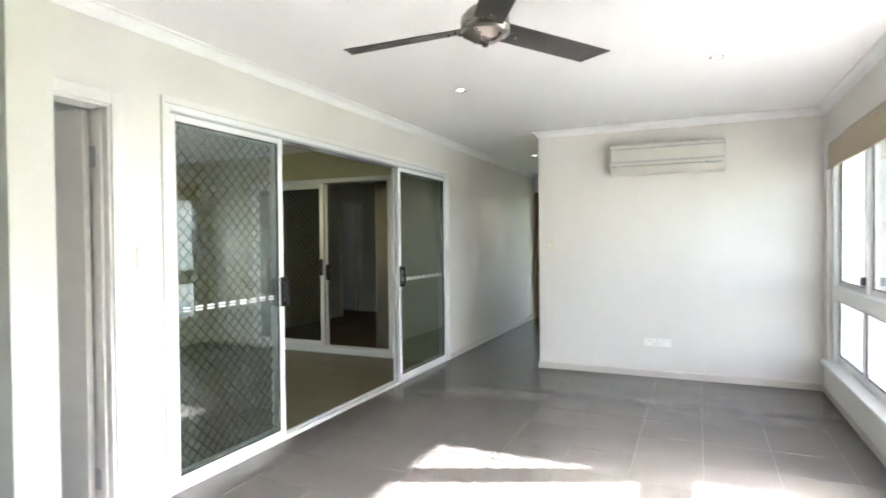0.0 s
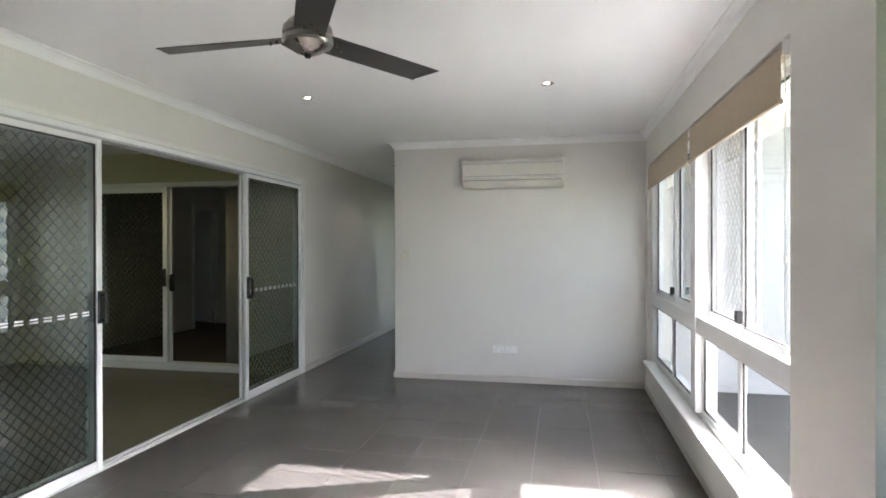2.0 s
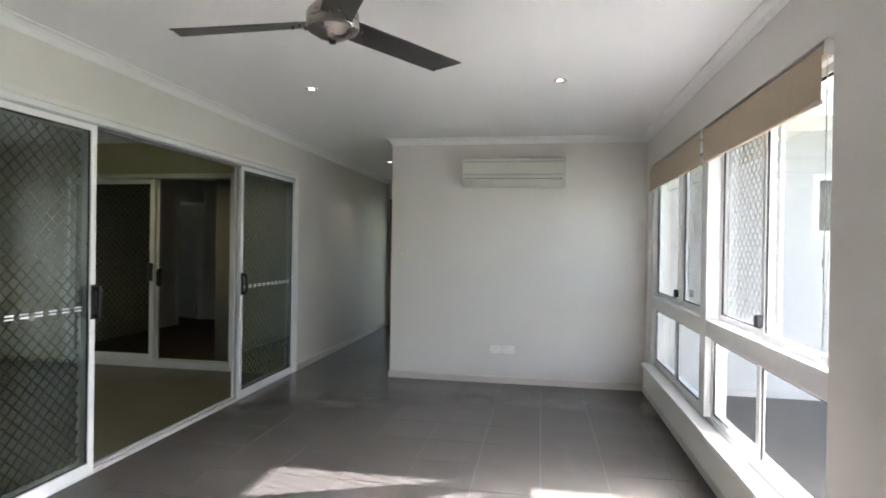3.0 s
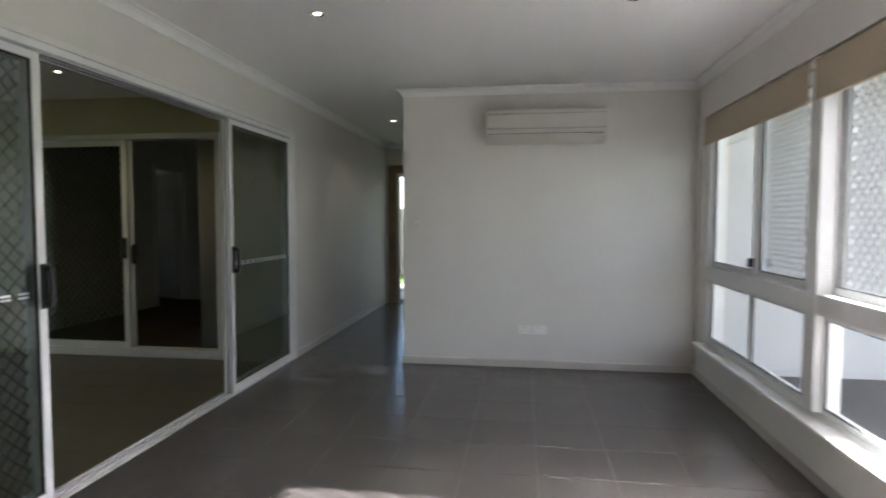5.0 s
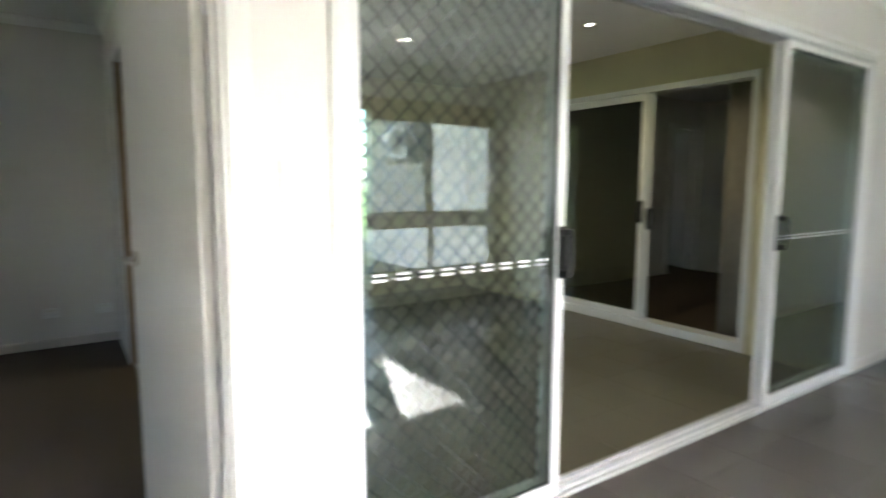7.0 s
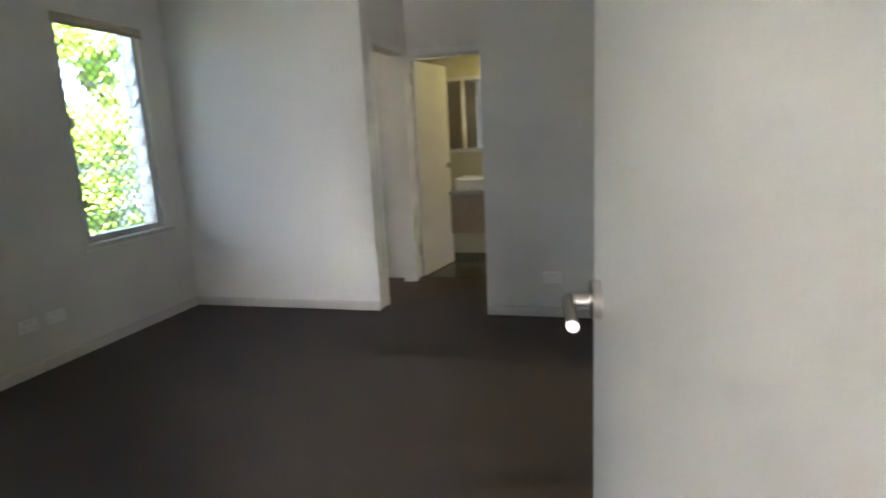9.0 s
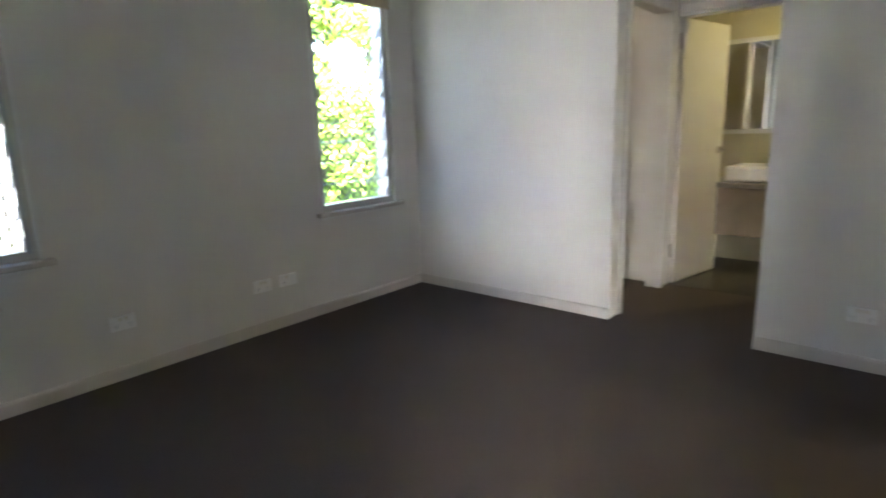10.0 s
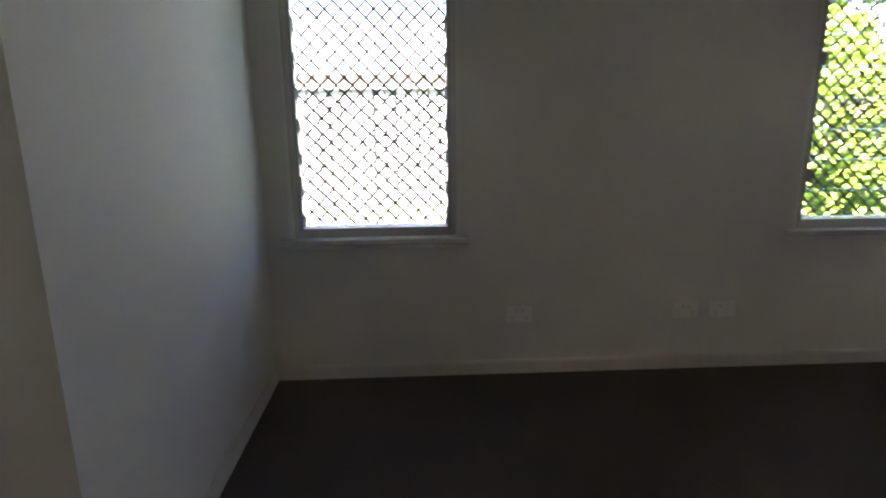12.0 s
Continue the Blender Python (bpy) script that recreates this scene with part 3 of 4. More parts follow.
for a, b in ((W0 + 0.05, 4.03), (4.15, W1 - 0.05)):
    mid = (a + b) / 2
    sash_screen = (mid, b) if a < 3 else (a, mid)
    clear = (a, mid) if a < 3 else (mid, b)
    for lo_, hi_, z0, z1 in ((a, mid, WS + 0.05, 0.82), (mid, b, WS + 0.05, 0.82)):
        sf = part("fixed_light", frame_boxes("x", 3.605, 0.03, lo_, hi_, z0, z1, 0.024), ALU, win)
        part("gasket", frame_boxes("x", 3.612, 0.014, lo_ + 0.024, hi_ - 0.024, z0 + 0.024, z1 - 0.024, 0.006, 0.0), RUBBER, sf)
        pane("pane", (3.617, lo_ + 0.028, z0 + 0.028), (3.622, hi_ - 0.028, z1 - 0.028), GLASS, sf)
    for k, (lo_, hi_) in enumerate((clear, sash_screen)):
        xx = 3.615 + 0.03 * k
        sf = part("sliding_sash", frame_boxes("x", xx, 0.026, lo_ - 0.012, hi_ + 0.012, 0.925, WH - 0.05, 0.036), ALU, win)
        part("gasket", frame_boxes("x", xx + 0.006, 0.014, lo_ + 0.024, hi_ - 0.024, 0.961, WH - 0.086, 0.006, 0.0), RUBBER, sf)
        pane("pane", (xx + 0.01, lo_ + 0.028, 0.965), (xx + 0.015, hi_ - 0.028, WH - 0.09), GLASS, sf)
    sc = part("screen_panel", frame_boxes("x", 3.69, 0.02, sash_screen[0], sash_screen[1], 0.925, WH - 0.05, 0.03), GREYALU, win)
    tagged(part("diamond_grille", diamond_mesh("x", 3.70, (sash_screen[0] + 0.03, sash_screen[1] - 0.03), (0.955, WH - 0.08), 0.068, 0.011, 0.003), MESHSUN, sc, "expanded security mesh, coloured paler for the sun on it"), kind="stuff")
    part("latch", boxes(((3.585, mid - 0.02, 0.985), (3.616, mid + 0.02, 1.045)), bevel=0.005), BLACK, win, "black sash latch")


def roller_blind(x, y0, y1, ztop, zbot, chain_y=None):
    b = thing("roller_blind", (x, (y0 + y1) / 2, ztop), "beige fabric roller blind, rolled most of the way up", "blind", "window blinds")
    bm = bmesh.new()
    tube(bm, (x, y0 + 0.02, ztop), (x, y1 - 0.02, ztop), 0.026, n=20)
    smooth(part("roll", bm, FABRIC, b))
    part("fabric", boxes(((x - 0.0265, y0 + 0.03, zbot + 0.012), (x - 0.0245, y1 - 0.03, ztop))), FABRIC, b)
    bm = bmesh.new()
    tube(bm, (x - 0.0255, y0 + 0.03, zbot + 0.008), (x - 0.0255, y1 - 0.03, zbot + 0.008), 0.010, n=12)
    smooth(part("bottom_rail", bm, FABRIC, b))
    for y in (y0, y1 - 0.006):
        part("bracket", boxes(((x - 0.03, y, ztop - 0.03), (x + 0.03, y + 0.006, ztop + 0.03)), bevel=0.004), PLASTIC, b)
    if chain_y:
        bm = bmesh.new()
        tube(bm, (x - 0.03, chain_y, ztop), (x - 0.03, chain_y, 0.98), 0.0018, n=6)
        tube(bm, (x + 0.02, chain_y, ztop), (x - 0.03, chain_y + 0.004, 0.98), 0.0018, n=6)
        part("bead_chain", bm, PLASTIC, b)
        part("chain_weight", boxes(((x - 0.034, chain_y - 0.006, 1.3), (x - 0.026, chain_y + 0.006, 1.33)), bevel=0.002), PLASTIC, b)
    return b


roller_blind(3.566, W0 + 0.06, 4.088, 2.09, 1.892, W0 + 0.035)
roller_blind(3.566, 4.092, W1 - 0.005, 2.09, 1.892)

# ---- bedroom door ----
door = thing("door_1", (-0.06, 1.58, 0), "white painted flush bedroom door, standing open", "door", kind="structure")
part("jamb", boxes(((LB - 0.004, D0 - 0.0, 0.0), (0.004, D0 + 0.02, DH)), ((LB - 0.004, D1 - 0.02, 0.0), (0.004, D1, DH)), ((LB - 0.004, D0 + 0.02, DH - 0.02), (0.004, D1 - 0.02, DH)), ((-0.065, D0 + 0.02, 0.0), (-0.035, D0 + 0.032, DH - 0.02)), ((-0.065, D1 - 0.032, 0.0), (-0.035, D1 - 0.02, DH - 0.02)), bevel=0.002), TRIM, door)
for xs in ((0.004, 0.02), (LB - 0.02, LB - 0.004)):
    part("architrave", boxes(((xs[0], D0 - 0.055, 0.0), (xs[1], D0 + 0.008, DH + 0.055)), ((xs[0], D1 - 0.008, 0.0), (xs[1], D1 + 0.055, DH + 0.055)), ((xs[0], D0 + 0.008, DH - 0.008), (xs[1], D1 - 0.008, DH + 0.055)), bevel=0.004), TRIM, door)
part("strike_plate", boxes(((-0.09, D0 + 0.019, 0.94), (-0.06, D0 + 0.0215, 1.06)), bevel=0.001), CHROME, door, "satin metal strike plate")


def lever(bm, x, y, z, side, way):
    tube(bm, (x, y, z), (x, y + side * 0.012, z), 0.027, n=24)
    tube(bm, (x, y + side * 0.01, z), (x, y + side * 0.045, z), 0.010, n=14)
    tube(bm, (x, y + side * 0.042, z), (x + way * 0.10, y + side * 0.046, z - 0.004), 0.010, 0.008, n=14)


LY = D1 - 0.022                                # face of the open leaf that shows
SWING = Matrix.Translation((LB - 0.012, LY, 0)) @ pose(0, 0, 0, 0, 0, 8.0) @ Matrix.Translation((-LB + 0.012, -LY, 0))


def swung(bm):
    bmesh.ops.transform(bm, verts=bm.verts, matrix=SWING)
    return bm


leaf = part("leaf", swung(boxes(((-0.83, LY - 0.037, 0.012), (LB - 0.012, LY - 0.002, DH - 0.025)), bevel=0.002)), DOORP, door)
lv = bmesh.new()
lever(lv, -0.765, LY - 0.037, 0.99, -1, 1)
smooth(part("door_handle", swung(lv), CHROME, leaf, "satin nickel lever handle"))
part("latch_plate", swung(boxes(((-0.8315, LY - 0.031, 0.93), (-0.829, LY - 0.008, 1.05)))), CHROME, leaf)
for z in (0.2, 1.75):
    hb = boxes(((LB - 0.013, LY - 0.006, z - 0.05), (LB + 0.03, LY + 0.004, z + 0.05)))
    tube(hb, (LB - 0.014, LY + 0.003, z - 0.05), (LB - 0.014, LY + 0.003, z + 0.05), 0.007, n=10)
    part("hinge", hb, GREYALU, door)

# ---- ensuite and robe ----
ed = thing("door_2", (AX, 0.7, 0), "cream painted ensuite door, standing open", "door", kind="structure")
part("architrave", boxes(((AX, 1.05, 0.0), (AX + 0.016, 1.08, 1.925)), ((AX, 0.295, 1.87), (AX + 0.016, 1.05, 1.925)), bevel=0.004), TRIM, ed)
part("jamb", boxes(((AX - 0.104, 0.285, 0.0), (AX + 0.004, 0.298, 1.87)), ((AX - 0.104, 1.032, 0.0), (AX + 0.004, 1.05, 1.87)), ((AX - 0.104, 0.298, 1.85), (AX + 0.004, 1.032, 1.87))), TRIM, ed)
eb = boxes(((0, -0.035, 0.012), (0.62, 0.0, 1.845)), bevel=0.002)
bmesh.ops.transform(eb, verts=eb.verts, matrix=pose(AX - 0.035, 0.303, 0, 0, 0, 169.5))
el = part("leaf", eb, DOORP, ed)
lv = bmesh.new()
lever(lv, 0.56, -0.035, 0.95, -1, -1)
lever(lv, 0.56, 0.0, 0.95, 1, -1)
bmesh.ops.transform(lv, verts=lv.verts, matrix=pose(AX - 0.035, 0.303, 0, 0, 0, 169.5))
smooth(part("door_handle", lv, CHROME, el))
for z in (0.25, 1.7):
    hb = bmesh.new()
    tube(hb, (AX - 0.034, 0.306, z - 0.05), (AX - 0.034, 0.306, z + 0.05), 0.009, n=10)
    part("hinge", hb, CHROME, ed)
rd = thing("door_3", (-4.2, A0, 0), "white painted robe doorway frame", "doorway", kind="structure")
part("architrave", boxes(((-4.555, A0, 0.0), (-4.5, A0 + 0.016, 1.925)), ((-3.84, A0, 0.0), (-3.79, A0 + 0.016, 1.925)), ((-4.5, A0, 1.87), (-3.84, A0 + 0.016, 1.925)), bevel=0.004), TRIM, rd)
rr = thing("hanging_rail", (-4.2, -0.95, 1.66), "white robe shelf with a chrome hanging rail", "rail")
bm = bmesh.new()
tube(bm, (-4.618, -1.0, 1.6), (-3.787, -1.0, 1.6), 0.013)
smooth(part("rail", bm, CHROME, rr))
part("shelf", boxes(((-4.618, -1.268, 1.66), (-3.787, -0.86, 1.678))), TRIM, rr)
van = thing("vanity", (-5.45, 1.2, 0), "wall-hung oak laminate vanity with a grey benchtop", "vanity")
part("cabinet", boxes(((-5.699, 0.36, 0.287), (-5.25, 1.8, 0.66)), bevel=0.003), LAMINATE, van)
part("drawer_front", boxes(((-5.25, 0.365, 0.292), (-5.23, 1.075, 0.655)), bevel=0.003), LAMINATE, van)
part("drawer_front", boxes(((-5.25, 1.085, 0.292), (-5.23, 1.795, 0.655)), bevel=0.003), LAMINATE, van)
part("benchtop", boxes(((-5.699, 0.34, 0.66), (-5.21, 1.82, 0.70)), bevel=0.003), STONE, van)
bas = thing("basin", (-5.45, 0.77, 0.701), "white ceramic square counter basin", "basin")
bb = bmesh.new()
add_box(bb, (-5.65, 0.48, 0.701), (-5.26, 1.06, 0.82), 0.02)
top = max(bb.faces, key=lambda f: f.calc_center_median().z)
r = bmesh.ops.inset_region(bb, faces=[top], thickness=0.02)
bmesh.ops.translate(bb, verts=top.verts, vec=(0, 0, -0.08))
part("bowl", bb, CERAMIC, bas)
tap = thing("tap", (-5.62, 0.73, 0.81), "chrome basin mixer tap", "tap")
bm = bmesh.new()
tube(bm, (-5.62, 0.73, 0.80), (-5.62, 0.73, 0.93), 0.02)
tube(bm, (-5.62, 0.73, 0.91), (-5.49, 0.73, 0.89), 0.013)
tube(bm, (-5.62, 0.73, 0.93), (-5.57, 0.73, 0.97), 0.009)
smooth(part("body", bm, CHROME, tap))
mc = thing("mirror_cabinet", (-5.65, 0.9, 1.056), "mirrored bathroom wall cabinet", "mirror")
part("body", boxes(((-5.699, 0.32, 1.056), (-5.58, 1.45, 1.78))), CERAMIC, mc)
for a, b in ((0.36, 0.88), (0.89, 1.41)):
    part("mirror_door", boxes(((-5.58, a, 1.09), (-5.572, b, 1.745))), MIRROR, mc)

# ---- kitchen end glazing: unseen windows added to let in light ----
kw = thing("window_4", (7.15, -0.25, 0.9), "wide white aluminium kitchen window, unseen and assumed for its light", "window", kind="structure")
part("window_frame", frame_boxes("x", 7.13, 0.08, -1.4, 0.9, 0.9, 2.1, 0.05), ALU, kw)
part("mullion", boxes(((7.13, -0.275, 0.95), (7.21, -0.225, 2.05))), ALU, kw)
ks = thing("window_5", (4.4, -2.57, 0.9), "wide white aluminium south window, unseen and assumed for its light", "window", kind="structure")
part("window_frame", frame_boxes("y", -2.61, 0.08, 3.4, 5.4, 0.9, 2.1, 0.05), ALU, ks)
part("mullion", boxes(((4.375, -2.61, 0.95), (4.425, -2.53, 2.05))), ALU, ks)

# ---- bedroom louvre windows ----


def louvre_window(x0, x1, z0, z1, name, label):
    w = thing(name, ((x0 + x1) / 2, BS, z0), label, "window", kind="structure")
    # frame and sill use the darker skirting paint to carry their shade
    part("window_frame", frame_boxes("y", BS - 0.12, 0.10, x0, x1, z0, z1, 0.042), SKIRT, w)
    part("architrave", boxes(((x0 - 0.004, BS - 0.12, z0), (x0 + 0.012, BS + 0.002, z1)), ((x1 - 0.012, BS - 0.12, z0), (x1 + 0.004, BS + 0.002, z1)), ((x0 + 0.012, BS - 0.12, z1 - 0.012), (x1 - 0.012, BS + 0.002, z1 + 0.004))), TRIM, w)
    part("window_sill", boxes(((x0 - 0.04, BS - 0.10, z0 - 0.026), (x1 + 0.04, BS + 0.045, z0 + 0.002)), bevel=0.005), SKIRT, w)
    part("apron", boxes(((x0 - 0.02, BS, z0 - 0.045), (x1 + 0.02, BS + 0.014, z0 - 0.022)), bevel=0.003), TRIM, w)
    for x in (x0 + 0.03, x1 - 0.05):
        part("louvre_gallery", boxes(((x, BS - 0.075, z0 + 0.03), (x + 0.02, BS - 0.02, z1 - 0.03)), bevel=0.002), GREYALU, w)
    n = int((z1 - z0 - 0.06) / 0.137)
    for i in range(n):
        z = z0 + 0.045 + i * 0.137 + 0.06
        bm = boxes(((x0 + 0.05, -0.0025, -0.074), (x1 - 0.05, 0.0025, 0.074)))
        bmesh.ops.transform(bm, verts=bm.verts, matrix=pose(0, BS - 0.05, z, -24))
        bl = part("louvre_blade", bm, LOUVRE, w)
        bl.visible_shadow = False
        for x in (x0 + 0.046, x1 - 0.058):
            cm = boxes(((x, -0.008, -0.03), (x + 0.012, 0.008, 0.03)), bevel=0.002)
            bmesh.ops.transform(cm, verts=cm.verts, matrix=pose(0, BS - 0.045, z - 0.03, -24))
            part("blade_clip", cm, GREYALU, bl)
    for z in (z0 + 0.22, z0 + 0.72):
        part("louvre_lever", boxes(((x1 - 0.06, BS - 0.022, z), (x1 - 0.045, BS + 0.004, z + 0.055)), bevel=0.003), GREYALU, w)
    sc = part("screen_panel", frame_boxes("y", BS - 0.15, 0.02, x0 + 0.005, x1 - 0.005, z0 + 0.005, z1 - 0.005, 0.03), GREYALU, w)
    tagged(part("diamond_grille", diamond_mesh("y", BS - 0.14, (x0 + 0.035, x1 - 0.035), (z0 + 0.035, z1 - 0.035), 0.07, 0.0095, 0.003), MESH, sc, "black diamond security grille"), kind="stuff")
    return w


louvre_window(-1.225, -0.485, 0.665, 2.055, "window_2", "white louvre window with glass blades and security grille")
louvre_window(-3.442, -2.76, 0.665, 2.055, "window_3", "white louvre window with glass blades before the hedge")
for x0, x1 in ((-1.215, -0.495), (-3.432, -2.77)):
    b = thing("roller_blind", ((x0 + x1) / 2, BS, 2.03), "beige roller blind, fully rolled up", "blind", "bedroom blinds")
    bm = bmesh.new()
    tube(bm, (x0, BS + 0.005, 2.02), (x1, BS + 0.005, 2.02), 0.03, n=20)
    smooth(part("roll", bm, FABRIC, b))
    bm = bmesh.new()
    tube(bm, (x0, BS + 0.03, 1.985), (x1, BS + 0.03, 1.985), 0.009, n=12)
    smooth(part("bottom_rail", bm, FABRIC, b))
    part("fabric", boxes(((x0 + 0.005, BS + 0.029, 1.985), (x1 - 0.005, BS + 0.031, 2.02))), FABRIC, b)

# ---- hall end door ----
hd = thing("door_4", (0.54, 9.65, 0), "brown timber framed glass door at the hall end", "door", kind="structure")
part("jamb", boxes(((0.1, 9.58, 0), (0.16, 9.74, 2.06)), ((0.92, 9.58, 0), (0.98, 9.74, 2.06)), ((0.16, 9.58, 2.0), (0.92, 9.74, 2.06)), bevel=0.003), TIMBER_AND_LIT, hd)
part("architrave", boxes(((0.03, 9.582, 0), (0.1, 9.6, 2.13)), ((0.98, 9.582, 0), (1.04, 9.6, 2.13)), ((0.1, 9.582, 2.06), (0.98, 9.6, 2.13)), bevel=0.003), TIMBER_AND_LIT, hd)
for a, b in ((0.165, 0.50), (0.505, 0.915)):
    lf = part("leaf", frame_boxes("y", 9.66, 0.04, a, b, 0.01, 1.995, 0.035), GREYALU, hd)
    pane("pane", (a + 0.035, 9.678, 0.045), (b - 0.035, 9.683, 1.96), GLASS, lf)
lv = bmesh.new()
lever(lv, 0.53, 9.66, 1.0, -1, -1)
smooth(part("door_handle", lv, CHROME, hd))
porch = tagged(part("porch_pavement", boxes(((-1.0, 9.74, -0.2), (2.6, 12.4, -0.03))), CONC), "plain concrete porch slab", "porch", kind="structure")

# real porch soffit, drawn out unseen to x 5.2 to shade the hall
tagged(part("porch_ceiling", boxes(((-0.1, 9.76, 2.32), (5.2, 13.2, 2.38))), CEIL), "white porch ceiling, extended unseen to block the sun", "ceiling", kind="structure")

# ---- living room fittings ----
ac = thing("air_conditioner", (2.28, 5.95, 1.945), "white wall-mounted split air conditioner", "air conditioner")
X0, X1, Z0, Z1 = 1.785, 2.775, 1.945, 2.22
bm = bmesh.new()
prof = [(0.0, Z0), (0.0, Z1), (0.16, Z1), (0.185, Z1 - 0.012), (0.20, Z1 - 0.05), (0.205, Z0 + 0.10), (0.185, Z0 + 0.055), (0.13, Z0 + 0.01), (0.10, Z0)]
rows = [[bm.verts.new((x, 5.95 - o, z)) for o, z in prof] for x in (X0, X1)]
for i in range(len(prof)):
    j = (i + 1) % len(prof)
    bm.faces.new((rows[0][i], rows[0][j], rows[1][j], rows[1][i]))
bm.faces.new(rows[0][::-1])
bm.faces.new(rows[1])
bmesh.ops.recalc_face_normals(bm, faces=bm.faces)
bmesh.ops.bevel(bm, geom=[e for e in bm.edges], offset=0.006, segments=2, affect="EDGES")
smooth(part("body", bm, ACSHELL, ac), 40)
for za, zb, yo in ((Z1 - 0.042, Z1 - 0.012, 5.752), (Z0 + 0.112, Z1 - 0.05, 5.736), (Z0 + 0.074, Z0 + 0.103, 5.744)):
    part("front_panel", boxes(((X0 + 0.008, yo, za), (X1 - 0.008, 5.775, zb)), bevel=0.006), ACSHELL, ac)
bm = bmesh.new()
add_box(bm, (X0 + 0.05, -0.006, -0.035), (X1 - 0.17, 0.006, 0.035), 0.004)
bmesh.ops.transform(bm, verts=bm.verts, matrix=pose(0, 5.785, Z0 + 0.045, 52))
part("outlet_flap", bm, ACSHELL, ac)
# grey and black strips draw the shade of panel gaps and outlet slot
part("seam_shade", boxes(((X0 + 0.012, 5.7405, Z1 - 0.05), (X1 - 0.012, 5.75, Z1 - 0.042)), ((X0 + 0.012, 5.7405, Z0 + 0.103), (X1 - 0.012, 5.75, Z0 + 0.112))), GREYALU, ac, "grey strips in place of the shade between front panels")
part("outlet_slot", boxes(((X0 + 0.03, 5.758, Z0 + 0.064), (X1 - 0.03, 5.775, Z0 + 0.072))), RUBBER, ac)
part("top_grille", boxes(*[((X0 + 0.04, 5.80 + 0.018 * i, Z1 - 0.002), (X1 - 0.04, 5.806 + 0.018 * i, Z1 + 0.003)) for i in range(7)]), ACSHELL, ac)
part("display_window", boxes(((X1 - 0.14, 5.752, Z0 + 0.055), (X1 - 0.05, 5.762, Z0 + 0.09)), bevel=0.003), GREYALU, ac)

fan = thing("ceiling_fan", (1.77, 2.304, C), "brushed steel ceiling fan with three dark blades", "ceiling fan")
FX, FY, FZ = 1.77, 2.304, 2.16
bm = bmesh.new()
lathe(bm, (FX, FY, C), [(0.0, 0.0), (0.068, 0.0), (0.066, -0.03), (0.05, -0.06), (0.02, -0.07), (0.0, -0.07)], 32)
smooth(part("canopy", bm, FANMETAL, fan))
bm = bmesh.new()
tube(bm, (FX, FY, FZ + 0.06), (FX, FY, C - 0.06), 0.013)
smooth(part("downrod", bm, FANMETAL, fan))
bm = bmesh.new()
lathe(bm, (FX, FY, FZ), [(0.0, 0.10), (0.055, 0.10), (0.075, 0.085), (0.095, 0.06), (0.098, 0.045), (0.098, 0.03), (0.091, 0.028), (0.091, 0.022), (0.098, 0.02), (0.1, 0.005), (0.094, -0.006), (0.086, -0.009), (0.05, -0.033), (0.02, -0.043), (0.0, -0.045)], 40)
smooth(part("motor_housing", bm, FANMETAL, fan), 30)
bm = bmesh.new()
lathe(bm, (FX, FY, FZ), [(0.0, -0.044), (0.014, -0.044), (0.012, -0.054), (0.0, -0.056)], 16)
smooth(part("finial", bm, BLACK, fan))
for a in (179.0, 58.8, 299.0):
    bm = bmesh.new()
    n = 14
    top, bot = [], []
    for i in range(n + 1):
        t = i / n
        r = 0.075 + t * 0.605
        w = 0.058 + 0.008 * t
        cut = 0.0 if t < 0.93 else (t - 0.93) / 0.07
        tw = -math.sin(radians(13 - 3 * t))
        for k, lst in ((0, bot), (1, top)):
            zz = 0.02 + 0.004 * k
            lst.append([bm.verts.new((r, -w + 0.0 * cut, zz - tw * w)), bm.verts.new((r - 0.025 * cut, 0.0, zz)), bm.verts.new((r - 0.05 * cut, w - 0.012 * cut, zz + tw * w))])
    for lst, flip in ((bot, True), (top, False)):
        for i in range(n):
            for j in range(2):
                f = (lst[i][j], lst[i + 1][j], lst[i + 1][j + 1], lst[i][j + 1])
                bm.faces.new(f[::-1] if flip else f)
    for i in range(n):
        for j in (0, 2):
            bm.faces.new((bot[i][j], bot[i + 1][j], top[i + 1][j], top[i][j]))
    for i in (0, n):
        for j in range(2):
            bm.faces.new((bot[i][j], bot[i][j + 1], top[i][j + 1], top[i][j]))
    bmesh.ops.recalc_face_normals(bm, faces=bm.faces)
    bmesh.ops.transform(bm, verts=bm.verts, matrix=pose(FX, FY, FZ, 0, 0, a))
    bl = smooth(part("blade", bm, BLADE, fan), 30)
    for rr_, off in ((0.12, 0.025), (0.12, -0.025), (0.16, 0.0)):
        bm = bmesh.new()
        tube(bm, (rr_, off, 0.008 - 0.2 * off), (rr_, off, 0.022 - 0.2 * off), 0.005, n=10)
        bmesh.ops.transform(bm, verts=bm.verts, matrix=pose(FX, FY, FZ, 0, 0, a))
        part("screw", bm, CHROME, bl)


def downlight():
    d = thing("downlight", (0, 0, 0), "small recessed downlight with a satin ring, lit", "downlight", "ceiling downlights")
    bm = bmesh.new()
    lathe(bm, (0, 0, 0), [(0.019, 0.0), (0.044, 0.0), (0.045, -0.004), (0.038, -0.007), (0.030, -0.003), (0.019, 0.0)], 24, True)
    smooth(part("ring", bm, CHROME, d))
    bm = bmesh.new()
    lathe(bm, (0, 0, 0), [(0.0, 0.0), (0.018, 0.0), (0.018, -0.003), (0.0, -0.004)], 20)
    part("lens", bm, GLOW, d)
    return d


